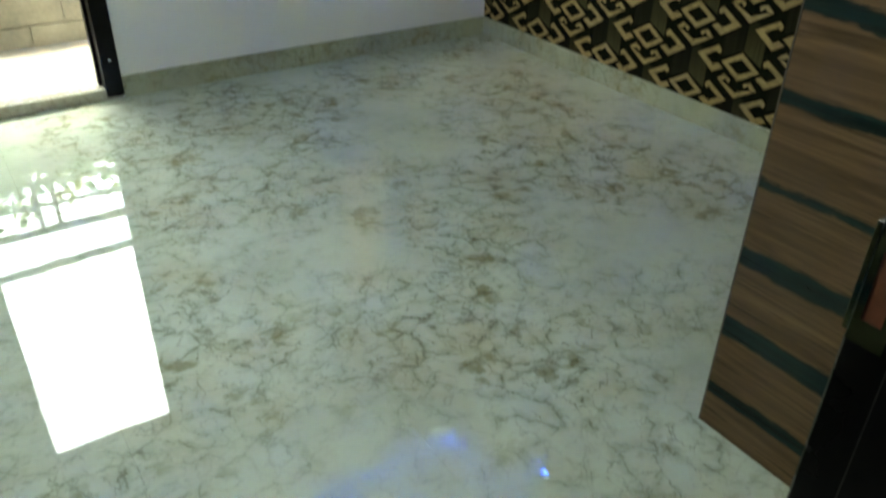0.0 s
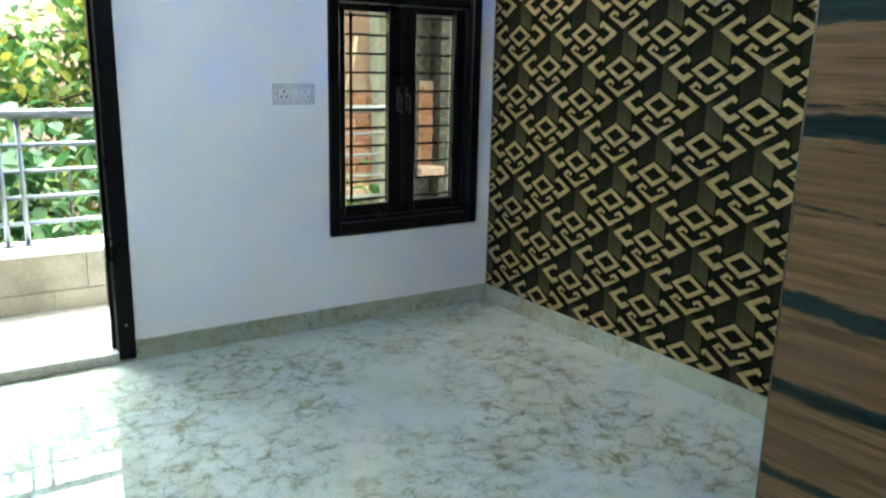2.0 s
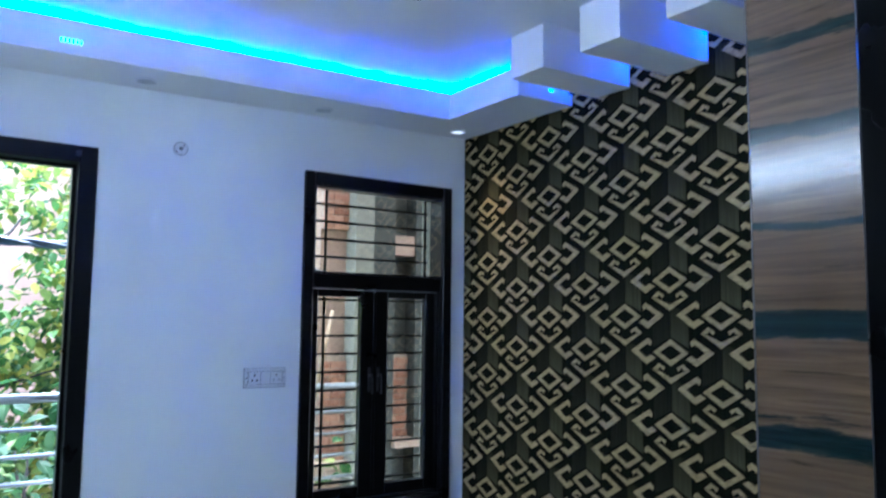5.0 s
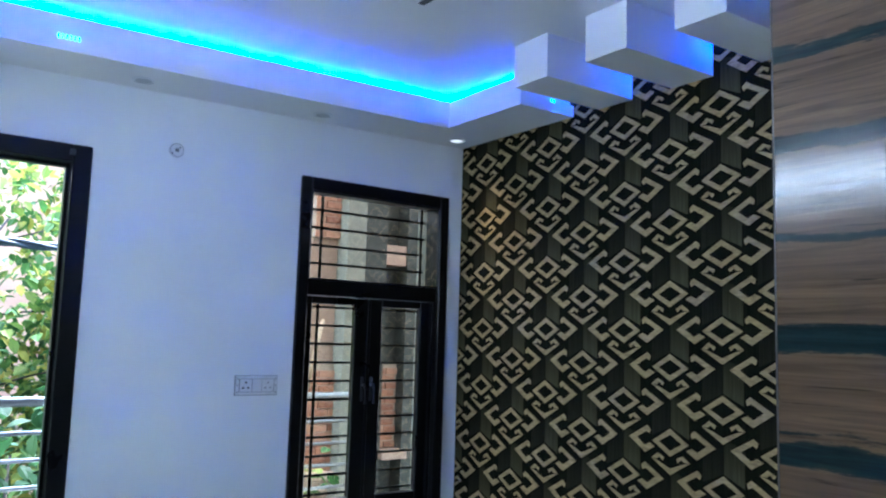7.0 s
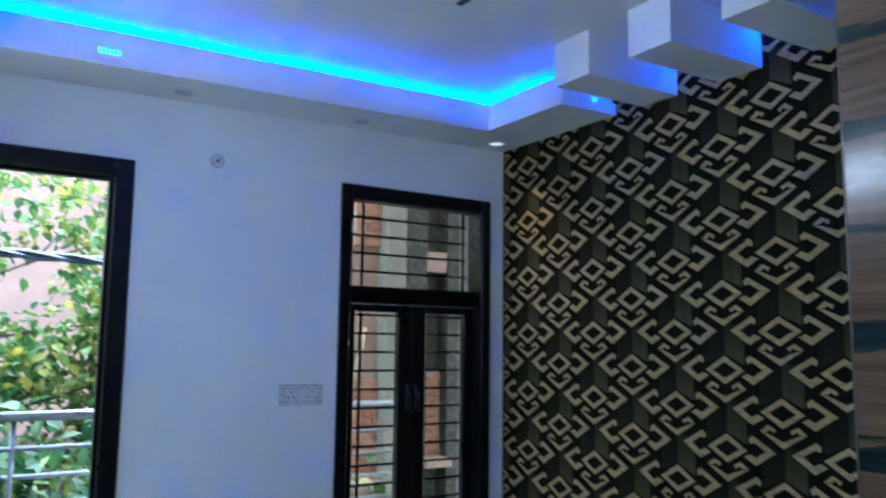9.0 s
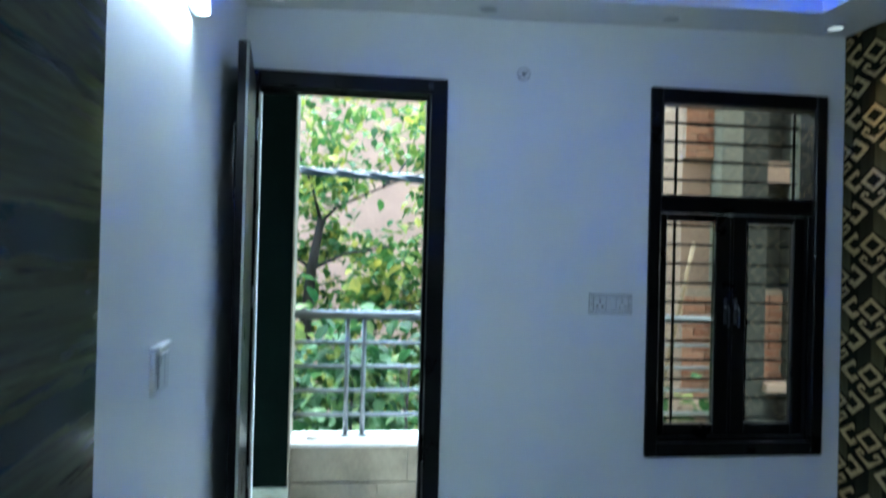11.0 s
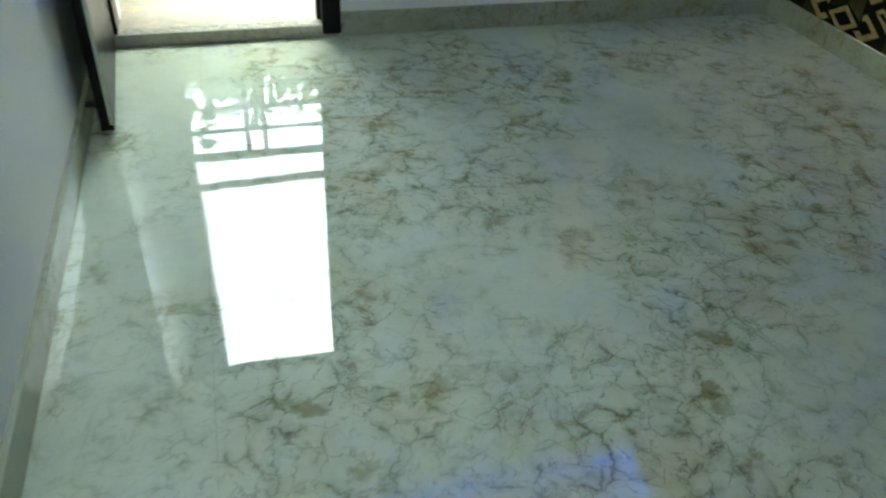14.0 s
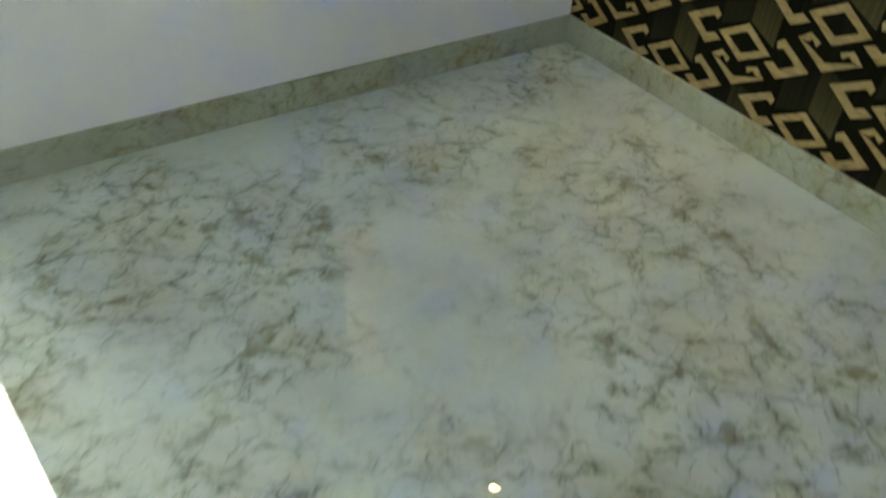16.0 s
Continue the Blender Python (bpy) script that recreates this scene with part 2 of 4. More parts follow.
M_CHIP = glow("cyan_led_chip", (0.12, 0.75, 1.0), 0.22)
M_SPOT = glow("lit_downlight_lens", (1.0, 0.96, 0.88), 0.035)
M_SLOT = glow("lit_slot_lens", (0.9, 0.95, 1.0), 0.03)
M_FROST = speckled("grey_frosted_plastic", (0.42, 0.43, 0.44), 0.05, 0.3, 20, 90, 0.03)
M_DARKSLOT = shader("dark_slot_profile", (0.03, 0.03, 0.035), 0.4)
M_HALL = speckled("hall_wall_paint", (0.62, 0.62, 0.58), 0.04, 0.5, 3, 120, 0.05)
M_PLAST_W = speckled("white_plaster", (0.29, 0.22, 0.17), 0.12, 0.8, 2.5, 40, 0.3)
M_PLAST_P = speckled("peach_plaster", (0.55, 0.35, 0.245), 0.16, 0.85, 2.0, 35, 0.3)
# daylight on the neighbour's upper wall is put into this brighter plaster
M_PLAST_B = speckled("daylit_peach_plaster", (0.66, 0.56, 0.50), 0.12, 0.85, 2.0, 35, 0.3)
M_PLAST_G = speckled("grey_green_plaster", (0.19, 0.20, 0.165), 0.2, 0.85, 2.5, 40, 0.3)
# near-black so the neighbour's wall looks shaded under the open sky
M_DARKWALL = speckled("shade_dark_plaster", (0.045, 0.05, 0.042), 0.4, 0.8, 3, 40, 0.3)
M_MORTAR = speckled("mortar", (0.28, 0.245, 0.20), 0.15, 0.9, 10, 80, 0.3)
M_GROUND = speckled("street_dust_and_asphalt", (0.07, 0.068, 0.062), 0.3, 0.9, 0.8, 25, 0.4)
M_BARK = speckled("bark", (0.022, 0.018, 0.014), 0.45, 0.9, 12, 60, 0.8)
M_BAMBOO = speckled("dry_bamboo", (0.20, 0.15, 0.085), 0.2, 0.5, 9, 60, 0.1)
M_CABLE = speckled("blue_black_cable_sheath", (0.016, 0.035, 0.055), 0.3, 0.4, 20, 90, 0.1)


def brick_material():
    m = shader("brick", (0.36, 0.17, 0.10), 0.9)
    info = node(m, "ShaderNodeObjectInfo")
    v = coords(m)
    n = noise_tex(m, v, 22, 5)
    c = ramp(m, info.outputs["Random"], [(0.0, (0.20, 0.085, 0.05)), (0.5, (0.29, 0.135, 0.078)), (1.0, (0.36, 0.21, 0.135))])
    join(m, mix(m, ramp(m, n.outputs["Fac"], [(0.4, (0, 0, 0)), (0.7, (0.6,) * 3)]), c, (0.32, 0.235, 0.18)), bsdf(m).inputs["Base Color"])
    bump(m, n.outputs["Fac"], 0.5, 0.01)
    return m


def leaf_material(name, stops):
    m = shader(name, (0.07, 0.14, 0.03), 0.55, spec=0.2)
    geo = node(m, "ShaderNodeNewGeometry")
    n = noise_tex(m, coords(m), 9, 3)
    c = ramp(m, geo.outputs["Random Per Island"], stops)
    c = mix(m, ramp(m, n.outputs["Fac"], [(0.4, (0, 0, 0)), (0.7, (0.3,) * 3)]), c, (0.05, 0.10, 0.03))
    join(m, c, bsdf(m).inputs["Base Color"])
    trans = node(m, "ShaderNodeBsdfTranslucent")
    join(m, c, trans.inputs["Color"])
    blend = node(m, "ShaderNodeMixShader", Fac=0.35)
    out = m.node_tree.nodes["Material Output"]
    join(m, bsdf(m).outputs[0], blend.inputs[1])
    join(m, trans.outputs[0], blend.inputs[2])
    join(m, blend.outputs[0], out.inputs["Surface"])
    return m


M_BRICK = brick_material()
M_LEAF = leaf_material("tree_leaf", [(0.0, (0.03, 0.085, 0.022)), (0.4, (0.07, 0.155, 0.034)), (0.7, (0.17, 0.24, 0.045)), (1.0, (0.42, 0.37, 0.06))])
M_SHRUB = leaf_material("shrub_leaf", [(0.0, (0.010, 0.034, 0.011)), (0.5, (0.034, 0.085, 0.026)), (0.85, (0.075, 0.14, 0.042)), (1.0, (0.18, 0.22, 0.06))])


def glass_material():
    m = bpy.data.materials.new("window_glass")
    m.use_nodes = True
    b = bsdf(m)
    b.inputs["Base Color"].default_value = (0.75, 0.655, 0.50, 1)
    b.inputs["Roughness"].default_value = 0.0
    b.inputs["IOR"].default_value = 1.5
    b.inputs["Transmission Weight"].default_value = 1.0
    return m


M_GLASS = glass_material()


def paper_material(name, color, amount):
    """Printed paper with a fine upright weave."""
    m = shader(name, color, 0.7, spec=0.04)
    lines = noise_tex(m, coords(m, (1, 260, 5)), 1.0, 3)
    cloud = noise_tex(m, coords(m), 14, 4)
    lo, hi = tuple(c * (1 - amount) for c in color), tuple(c * (1 + amount) for c in color)
    c = ramp(m, lines.outputs["Fac"], [(0.35, lo), (0.65, hi)])
    join(m, mix(m, 0.35, c, ramp(m, cloud.outputs["Fac"], [(0.35, lo), (0.65, hi)])), bsdf(m).inputs["Base Color"])
    return m


def facet_material(name, low, high, amount=0.4):
    """A printed facet that fades from its foot to its head."""
    m = paper_material(name, low, amount)
    uv = node(m, "ShaderNodeTexCoord")
    sep = node(m, "ShaderNodeSeparateXYZ")
    join(m, uv.outputs["UV"], sep.inputs[0])
    fade = ramp(m, sep.outputs["Y"], [(0.0, low), (1.0, high)])
    weave = noise_tex(m, coords(m, (1, 260, 5)), 1.0, 3)
    join(m, mix(m, 1.0, fade, ramp(m, weave.outputs["Fac"], [(0.35, (1 - amount,) * 3), (0.65, (1, 1, 1))]), "MULTIPLY"), bsdf(m).inputs["Base Color"])
    return m


def gold_material():
    """Dull gold print with slanting brush strokes."""
    m = shader("wallpaper_gold_print", (0.5, 0.36, 0.155), 0.5, spec=0.2)
    strokes = noise_tex(m, coords(m, (1, 30, 110), (0.5, 0, 0)), 1.0, 4, 0.65)
    cloud = noise_tex(m, coords(m), 11, 4)
    c = ramp(m, strokes.outputs["Fac"], [(0.30, (0.20, 0.147, 0.064)), (0.5, (0.38, 0.278, 0.125)), (0.70, (0.52, 0.39, 0.185))])
    c = mix(m, ramp(m, cloud.outputs["Fac"], [(0.40, (0, 0, 0)), (0.7, (0.45,) * 3)]), c, (0.32, 0.235, 0.10))
    join(m, c, bsdf(m).inputs["Base Color"])
    return m


M_PAPER = paper_material("wallpaper_ground", (0.0082, 0.0088, 0.0038), 0.5)
M_PAPER_MID = facet_material("wallpaper_shade", (0.027, 0.025, 0.014), (0.010, 0.010, 0.006))
M_PAPER_LIGHT = facet_material("wallpaper_light_column", (0.092, 0.082, 0.040), (0.026, 0.025, 0.012))
M_GOLD = gold_material()


# ---- mesh helpers ----
def mesh(name, bm, material, parent=None, label="", smooth=False):
    me = bpy.data.meshes.new(name)
    bm.to_mesh(me)
    bm.free()
    for mat in material if isinstance(material, (list, tuple)) else (material,):
        me.materials.append(mat)
    if smooth:
        for poly in me.polygons:
            poly.use_smooth = True
    ob = new(name, me)
    ob.parent = parent
    if label:
        tagged(ob, label)
    return ob


def part(name, bm, material, parent, label="", smooth=False):
    return mesh(name, bm, material, parent, label, smooth)


def thing(name, label, category, group="", kind="", at=(0, 0, 0)):
    ob = new(name)
    ob.location = at
    return tagged(ob, label, category, group, kind)


def add_box(bm, lo, hi, bevel=0.0, segments=1):
    c, d = (Vector(lo) + Vector(hi)) / 2, Vector(hi) - Vector(lo)
    got = bmesh.ops.create_cube(bm, size=1, matrix=Matrix.Translation(c) @ Matrix.Diagonal((*d, 1)))
    if bevel:
        edges = {e for v in got["verts"] for e in v.link_edges}
        bmesh.ops.bevel(bm, geom=list(edges), offset=bevel, segments=segments, affect="EDGES", profile=0.5)
    return bm


def box(lo, hi, bevel=0.0, segments=1):
    return add_box(bmesh.new(), lo, hi, bevel, segments)


def boxes(items, bevel=0.0):
    bm = bmesh.new()
    for lo, hi in items:
        add_box(bm, lo, hi, bevel)
    return bm


def add_rod(bm, a, b, r1, r2=None, sides=10):
    a, b = Vector(a), Vector(b)
    turn = (b - a).to_track_quat("Z", "Y").to_matrix().to_4x4()
    bmesh.ops.create_cone(bm, cap_ends=True, segments=sides, radius1=r1, radius2=r1 if r2 is None else r2, depth=(b - a).length,
                          matrix=Matrix.Translation((a + b) / 2) @ turn)
    return bm


def rod(a, b, r1, r2=None, sides=10):
    return add_rod(bmesh.new(), a, b, r1, r2, sides)


def add_tube(bm, points, radius, sides=8):
    """A bent tube along points, rings joined."""
    pts = [Vector(p) for p in points]
    rings = []
    for i, p in enumerate(pts):
        d = (pts[min(i + 1, len(pts) - 1)] - pts[max(i - 1, 0)]).normalized()
        q = d.to_track_quat("Z", "Y")
        r = radius[i] if isinstance(radius, (list, tuple)) else radius
        rings.append([bm.verts.new(p + q @ Vector((r * math.cos(k * math.tau / sides), r * math.sin(k * math.tau / sides), 0))) for k in range(sides)])
    for a, b in zip(rings, rings[1:]):
        for k in range(sides):
            bm.faces.new((a[k], a[(k + 1) % sides], b[(k + 1) % sides], b[k]))
    bm.faces.new(rings[0][::-1])
    bm.faces.new(rings[-1])
    return bm


# ---- the room's plan ----
XL, XR = 0.555, 3.30        # left wall, wallpapered wall
YN, YF = 1.262, 4.40        # doorway wall, far wall
SOFFIT, CEIL = 2.408, 2.585
DX0, DX1, DTOP = 0.580, 1.415, 2.10      # balcony door frame
WX0, WX1, WZ0, WZ1 = 2.345, 3.207, 0.455, 2.122   # window frame

# ---- large structure ----
floor = tagged(mesh("floor", box((XL - 0.15, YN - 0.13, -0.12), (XR + 0.15, YF + 0.1, -0.012)), M_SILL), "concrete bed under polished marble slabs", "floor", kind="structure")
hall_floor = tagged(mesh("hall_floor", box((-1.2, -1.6, -0.12), (3.0, YN - 0.13, 0.0)), M_FLOOR), "polished marble floor of the dim hall", "floor", kind="structure")

wall_far = tagged(mesh("wall_far", boxes([
    ((XL - 0.15, YF, -0.1), (DX0 + 0.03, YF + 0.23, 2.96)),
    ((DX0 + 0.03, YF, DTOP - 0.03), (DX1 - 0.03, YF + 0.23, 2.96)),
    ((DX1 - 0.03, YF, -0.1), (WX0 + 0.03, YF + 0.23, 2.96)),
    ((WX0 + 0.03, YF, -0.1), (WX1 - 0.03, YF + 0.23, WZ0 + 0.03)),
    ((WX0 + 0.03, YF, WZ1 - 0.03), (WX1 - 0.03, YF + 0.23, 2.96)),
    ((WX1 - 0.03, YF, -0.1), (XR + 0.2, YF + 0.23, 2.96))]), M_WALL), "white satin-painted wall with balcony door and window", "wall", kind="structure")
wall_left = tagged(mesh("wall_left", box((XL - 0.15, YN - 0.13, -0.1), (XL, YF, 2.75)), M_WALL), "white satin-painted side wall", "wall", kind="structure")
wall_right = tagged(mesh("wall_right", box((XR, YN - 0.13, -0.1), (XR + 0.2, YF, 2.75)), M_PAPER), "wall papered in black with a gold chain pattern", "wall", kind="structure")
RX = 1.395                  # right edge of the doorway
LX = 0.615                  # left edge of the doorway
wall_near = tagged(mesh("wall_near", boxes([
    ((XL, YN - 0.13, -0.1), (LX - 0.02, YN, 2.75)),
    ((LX - 0.02, YN - 0.13, 2.12), (RX + 0.075, YN, 2.75)),
    ((RX + 0.075, YN - 0.13, -0.1), (XR, YN, 2.75))]), M_WALL), "white wall round the bedroom doorway", "wall", kind="structure")
tagged(mesh("wall_hall", boxes([
    ((-1.35, -1.6, -0.1), (-1.2, YN - 0.13, 2.8)), ((3.0, -1.6, -0.1), (3.15, YN - 0.13, 2.8)), ((-1.35, -1.75, -0.1), (3.15, -1.6, 2.8)),
    ((-1.35, YN - 0.13, -0.1), (XL - 0.15, YN, 2.8))]), M_HALL), "plain pale walls of the dim hall", "wall", kind="structure")
tagged(mesh("ceiling_hall", box((-1.35, -1.75, 2.6), (3.15, YN - 0.13, 2.75)), M_CEIL), "plain white hall ceiling", "ceiling", kind="structure")

# false ceiling: upper field, far soffit with two wings, two-step lip; a trough behind the lip hides the led tape.
# It hangs lower towards the side wall.
LIPL, LIPR, LIPY, WING = 0.863, 2.972, 4.088, 3.555
NEAR_LIP = YN + 0.31
STEP, LIP1, LIP2, SHELF, DEEP = 0.022, 0.052, 0.138, 0.020, 0.160
COVE = SOFFIT + LIP2 - 0.045   # floor of the trough
SAG = 0.0155


def sag(x):
    return SAG * (x - 3.2)


def sagged(bm):
    for v in bm.verts:
        v.co.z += sag(v.co.x)
    return bm


def soffit_level(inset, z0, z1):
    """One level of the U-shaped soffit, set back by inset from the lip."""
    return [((XL, LIPY + inset, z0), (XR, YF, z1)), ((XL, WING + inset, z0), (LIPL - inset, LIPY + inset, z1)),
            ((LIPR + inset, WING + inset, z0), (XR, LIPY + inset, z1)), ((XL, YN, z0), (XR, NEAR_LIP - inset, z1))]


a, b, top_z = STEP, STEP + SHELF, SOFFIT + LIP2
tagged(mesh("ceiling", sagged(boxes([((XL - 0.15, YN - 0.13, CEIL), (XR + 0.2, YF + 0.1, CEIL + 0.15))]
    + soffit_level(0.0, SOFFIT, SOFFIT + LIP1) + soffit_level(STEP, SOFFIT + LIP1, COVE) + soffit_level(DEEP, COVE, CEIL)
    + [((LIPL - a, LIPY + a, COVE), (LIPR + a, LIPY + b, top_z)),
       ((LIPL - b, WING + a, COVE), (LIPL - a, LIPY + b, top_z)), ((LIPR + a, WING + a, COVE), (LIPR + b, LIPY + b, top_z)),
       ((XL, WING + a, COVE), (LIPL - b, WING + b, top_z)), ((LIPR + b, WING + a, COVE), (XR, WING + b, top_z)),
       ((XL, NEAR_LIP - b, COVE), (XR, NEAR_LIP - a, top_z))])), M_CEIL), "white false ceiling with a stepped tray lit blue", "ceiling", kind="structure")

skirt = thing("baseboard", "beige marble skirting along the room's walls", "baseboard", kind="structure")
SK = 0.093
for lo, hi in (((DX1, YF - 0.012, 0), (XR, YF, SK)), ((XR - 0.012, YN, 0), (XR, YF - 0.012, SK)), ((XL, 2.02, 0), (XL + 0.014, YF, SK))):
    part("skirting_slab", box(lo, hi, 0.002), M_SKIRT, skirt)

# ---- balcony ----
BZ = 0.045
balcony = tagged(mesh("balcony_floor", box((-0.6, YF + 0.004, -0.2), (3.3, 5.42, BZ)), M_BALC), "pale stone balcony floor with a little dirt", "balcony", kind="structure")
part("door_sill", box((DX0 + 0.01, YF - 0.012, 0.0), (DX1 - 0.005, YF + 0.05, BZ + 0.003), 0.003), M_SILL, balcony, "grey stone door sill")
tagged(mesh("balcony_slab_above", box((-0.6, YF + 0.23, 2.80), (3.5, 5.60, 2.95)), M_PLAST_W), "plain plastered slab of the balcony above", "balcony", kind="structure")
# unseen block over the room, added to stop sun from above
tagged(mesh("wall_sun_block", box((-9, -1.7, 2.98), (12, YF + 0.23, 7.2)), M_PLAST_W), "plain plastered block above the room, unseen, added to block sun", "wall", kind="structure")
PY = 5.17
parapet = thing("parapet", "low balcony parapet clad in cream stone with a white coping", "parapet", kind="structure")
part("wall_core", box((0.75, PY + 0.012, -0.2), (3.3, 5.40, 0.33)), M_PARA, parapet)
for i in range(4):
    part("cladding_slab", box((0.752 + i * 0.61, PY, BZ + 0.10), (1.358 + i * 0.61, PY + 0.012, 0.33), 0.002), M_PARA, parapet)
    part("skirting_slab", box((0.752 + i * 0.45, PY - 0.012, BZ), (1.199 + i * 0.45, PY, BZ + 0.098), 0.002), M_PARA, parapet)
part("coping", box((0.75, PY - 0.015, 0.33), (3.3, 5.43, 0.352), 0.004), M_COPING, parapet, "white stone coping")
pier = thing("wall_balcony_end", "dark green painted balcony pier with a pale corner strip", "wall", kind="structure")
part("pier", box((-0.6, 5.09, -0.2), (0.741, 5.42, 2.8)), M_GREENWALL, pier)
part("corner_strip", box((0.741, 5.086, BZ), (0.75, 5.42, 2.8), 0.002), M_PARA, pier, "pale corner strip")
part("skirting_slab", box((-0.6, 5.078, BZ), (0.75, 5.09, BZ + 0.10), 0.002), M_SKIRT, pier)

for x, y, w in ((0.86, 5.25, 0.035), (0.92, 5.27, 0.022), (1.20, 5.26, 0.03), (1.27, 5.24, 0.018)):
    bm = bmesh.new()
    bmesh.ops.create_icosphere(bm, subdivisions=2, radius=1.0)
    for v in bm.verts:
        v.co *= 1 + 0.25 * noise.noise(v.co * 1.7 + Vector((x * 9, y, 0)))
    bmesh.ops.scale(bm, vec=(w, w * 0.7, w * 0.28), verts=bm.verts)
    bmesh.ops.translate(bm, vec=(x, y, 0.352 + w * 0.2), verts=bm.verts)
    tagged(mesh("mortar_lump", bm, M_PARA, smooth=True), "lump of dried grey mortar on the coping", "rubble", "mortar lumps")

railing = thing("balcony_railing", "stainless steel balcony railing on the parapet coping", "railing")
RY = 5.33
part("top_rail", rod((0.75, RY, 1.005), (3.3, RY, 1.005), 0.024, sides=16), M_STEEL, railing, smooth=True)
for z in (0.465, 0.595, 0.725, 0.855):
    part("rail", rod((0.75, RY, z), (3.3, RY, z), 0.011, sides=10), M_STEEL, railing, smooth=True)
for x in (1.035, 1.125, 2.2, 2.29, 3.2):
    post = part("post", rod((x, RY, 0.352), (x, RY, 0.99), 0.013, sides=10), M_STEEL, railing, smooth=True)
    part("base_flange", rod((x, RY, 0.352), (x, RY, 0.362), 0.036, 0.03, 14), M_STEEL, post)

# ---- balcony door ----
door_1 = thing("door_1", "black-framed balcony door standing open to the room", "door", kind="structure")
FW, JAMB = 0.070, 0.036     # the hinge jamb is mostly built into the side wall
frame_1 = part("door_frame", boxes([
    ((DX0, YF - 0.016, BZ + 0.004), (DX0 + JAMB, YF + 0.10, DTOP)), ((DX1 - FW, YF - 0.016, 0.012), (DX1, YF + 0.10, DTOP)),
    ((DX0 + JAMB, YF - 0.016, DTOP - FW), (DX1 - FW, YF + 0.10, DTOP))], 0.004), M_BLACK, door_1)
part("stop_bead", boxes([((DX1 - FW - 0.014, YF + 0.045, BZ + 0.004), (DX1 - FW, YF + 0.085, DTOP - FW)),
                         ((DX0 + JAMB, YF + 0.045, DTOP - FW - 0.014), (DX1 - FW - 0.014, YF + 0.085, DTOP - FW))], 0.002), M_BLACK, door_1)
part("frame_latch", box((1.33, YF - 0.021, DTOP - 0.045), (1.352, YF - 0.014, DTOP - 0.02), 0.002), M_DULL, door_1, "small dull metal latch keeper")
part("frame_screw", rod((DX1 - 0.035, YF - 0.021, 0.17), (DX1 - 0.035, YF - 0.014, 0.17), 0.006), M_CHROME, door_1)
leaf_1 = part("door_leaf", box((-0.037, -0.695, 0.03), (0.0, 0.0, 2.03), 0.002), M_BLACK, door_1, "black door leaf")
leaf_1.matrix_basis = pose(0.604, 4.383, 0, 0, 0, 3.4)
part("edge_band", box((-0.010, -0.6975, 0.05), (-0.001, -0.6945, 2.028)), M_EDGE, leaf_1, "pale grey-green edge band")
part("tower_bolt", rod((-0.045, -0.66, 1.50), (-0.045, -0.66, 1.76), 0.006), M_CHROME, leaf_1)
for z in (0.35, 1.1, 1.8):
    part("hinge", rod((0.006, 0.002, z), (0.006, 0.002, z + 0.09), 0.006), M_STEEL, leaf_1)
tagged(mesh("door_stopper", add_rod(rod((XL + 0.014, 3.76, 0.085), (0.607, 3.76, 0.085), 0.009), (0.594, 3.76, 0.085), (0.6075, 3.76, 0.085), 0.014), M_HOLE), "black rubber door stopper on the skirting", "door stopper")

# ---- window ----
window = thing("window_1", "black-framed window with a fixed top light and two casements", "window", kind="structure")
GY = 4.475
part("window_frame", boxes([
    ((WX0, YF - 0.018, WZ0), (WX0 + 0.055, YF + 0.12, WZ1)), ((WX1 - 0.055, YF - 0.018, WZ0), (WX1, YF + 0.12, WZ1)),
    ((WX0 + 0.055, YF - 0.018, WZ1 - 0.062), (WX1 - 0.055, YF + 0.12, WZ1)), ((WX0 + 0.055, YF - 0.018, WZ0), (WX1 - 0.055, YF + 0.12, WZ0 + 0.062)),
    ((WX0 + 0.055, YF + 0.002, 1.560), (WX1 - 0.055, YF + 0.12, 1.632))], 0.005), M_BLACK, window)
part("frame_step", boxes([
    ((WX0 + 0.055, YF + 0.02, WZ0 + 0.062), (WX0 + 0.069, YF + 0.05, 1.555)), ((WX1 - 0.069, YF + 0.02, WZ0 + 0.062), (WX1 - 0.055, YF + 0.05, 1.555)),
    ((WX0 + 0.069, YF + 0.02, WZ0 + 0.062), (WX1 - 0.069, YF + 0.05, WZ0 + 0.08))], 0.003), M_BLACK, window)
GT = 4.396             # the top light sits flush with the frame
top = part("top_light", boxes([
    ((WX0 + 0.055, GT - 0.008, 1.632), (WX0 + 0.063, GT + 0.02, WZ1 - 0.062)), ((WX1 - 0.063, GT - 0.008, 1.632), (WX1 - 0.055, GT + 0.02, WZ1 - 0.062)),
    ((WX0 + 0.063, GT - 0.008, WZ1 - 0.070), (WX1 - 0.063, GT + 0.02, WZ1 - 0.062)), ((WX0 + 0.063, GT - 0.008, 1.632), (WX1 - 0.063, GT + 0.02, 1.640))], 0.002), M_BLACK, window)
pane = part("pane", box((WX0 + 0.063, GT - 0.003, 1.640), (WX1 - 0.063, GT + 0.003, WZ1 - 0.070)), M_GLASS, top, "clear glass pane")
pane.visible_shadow = False
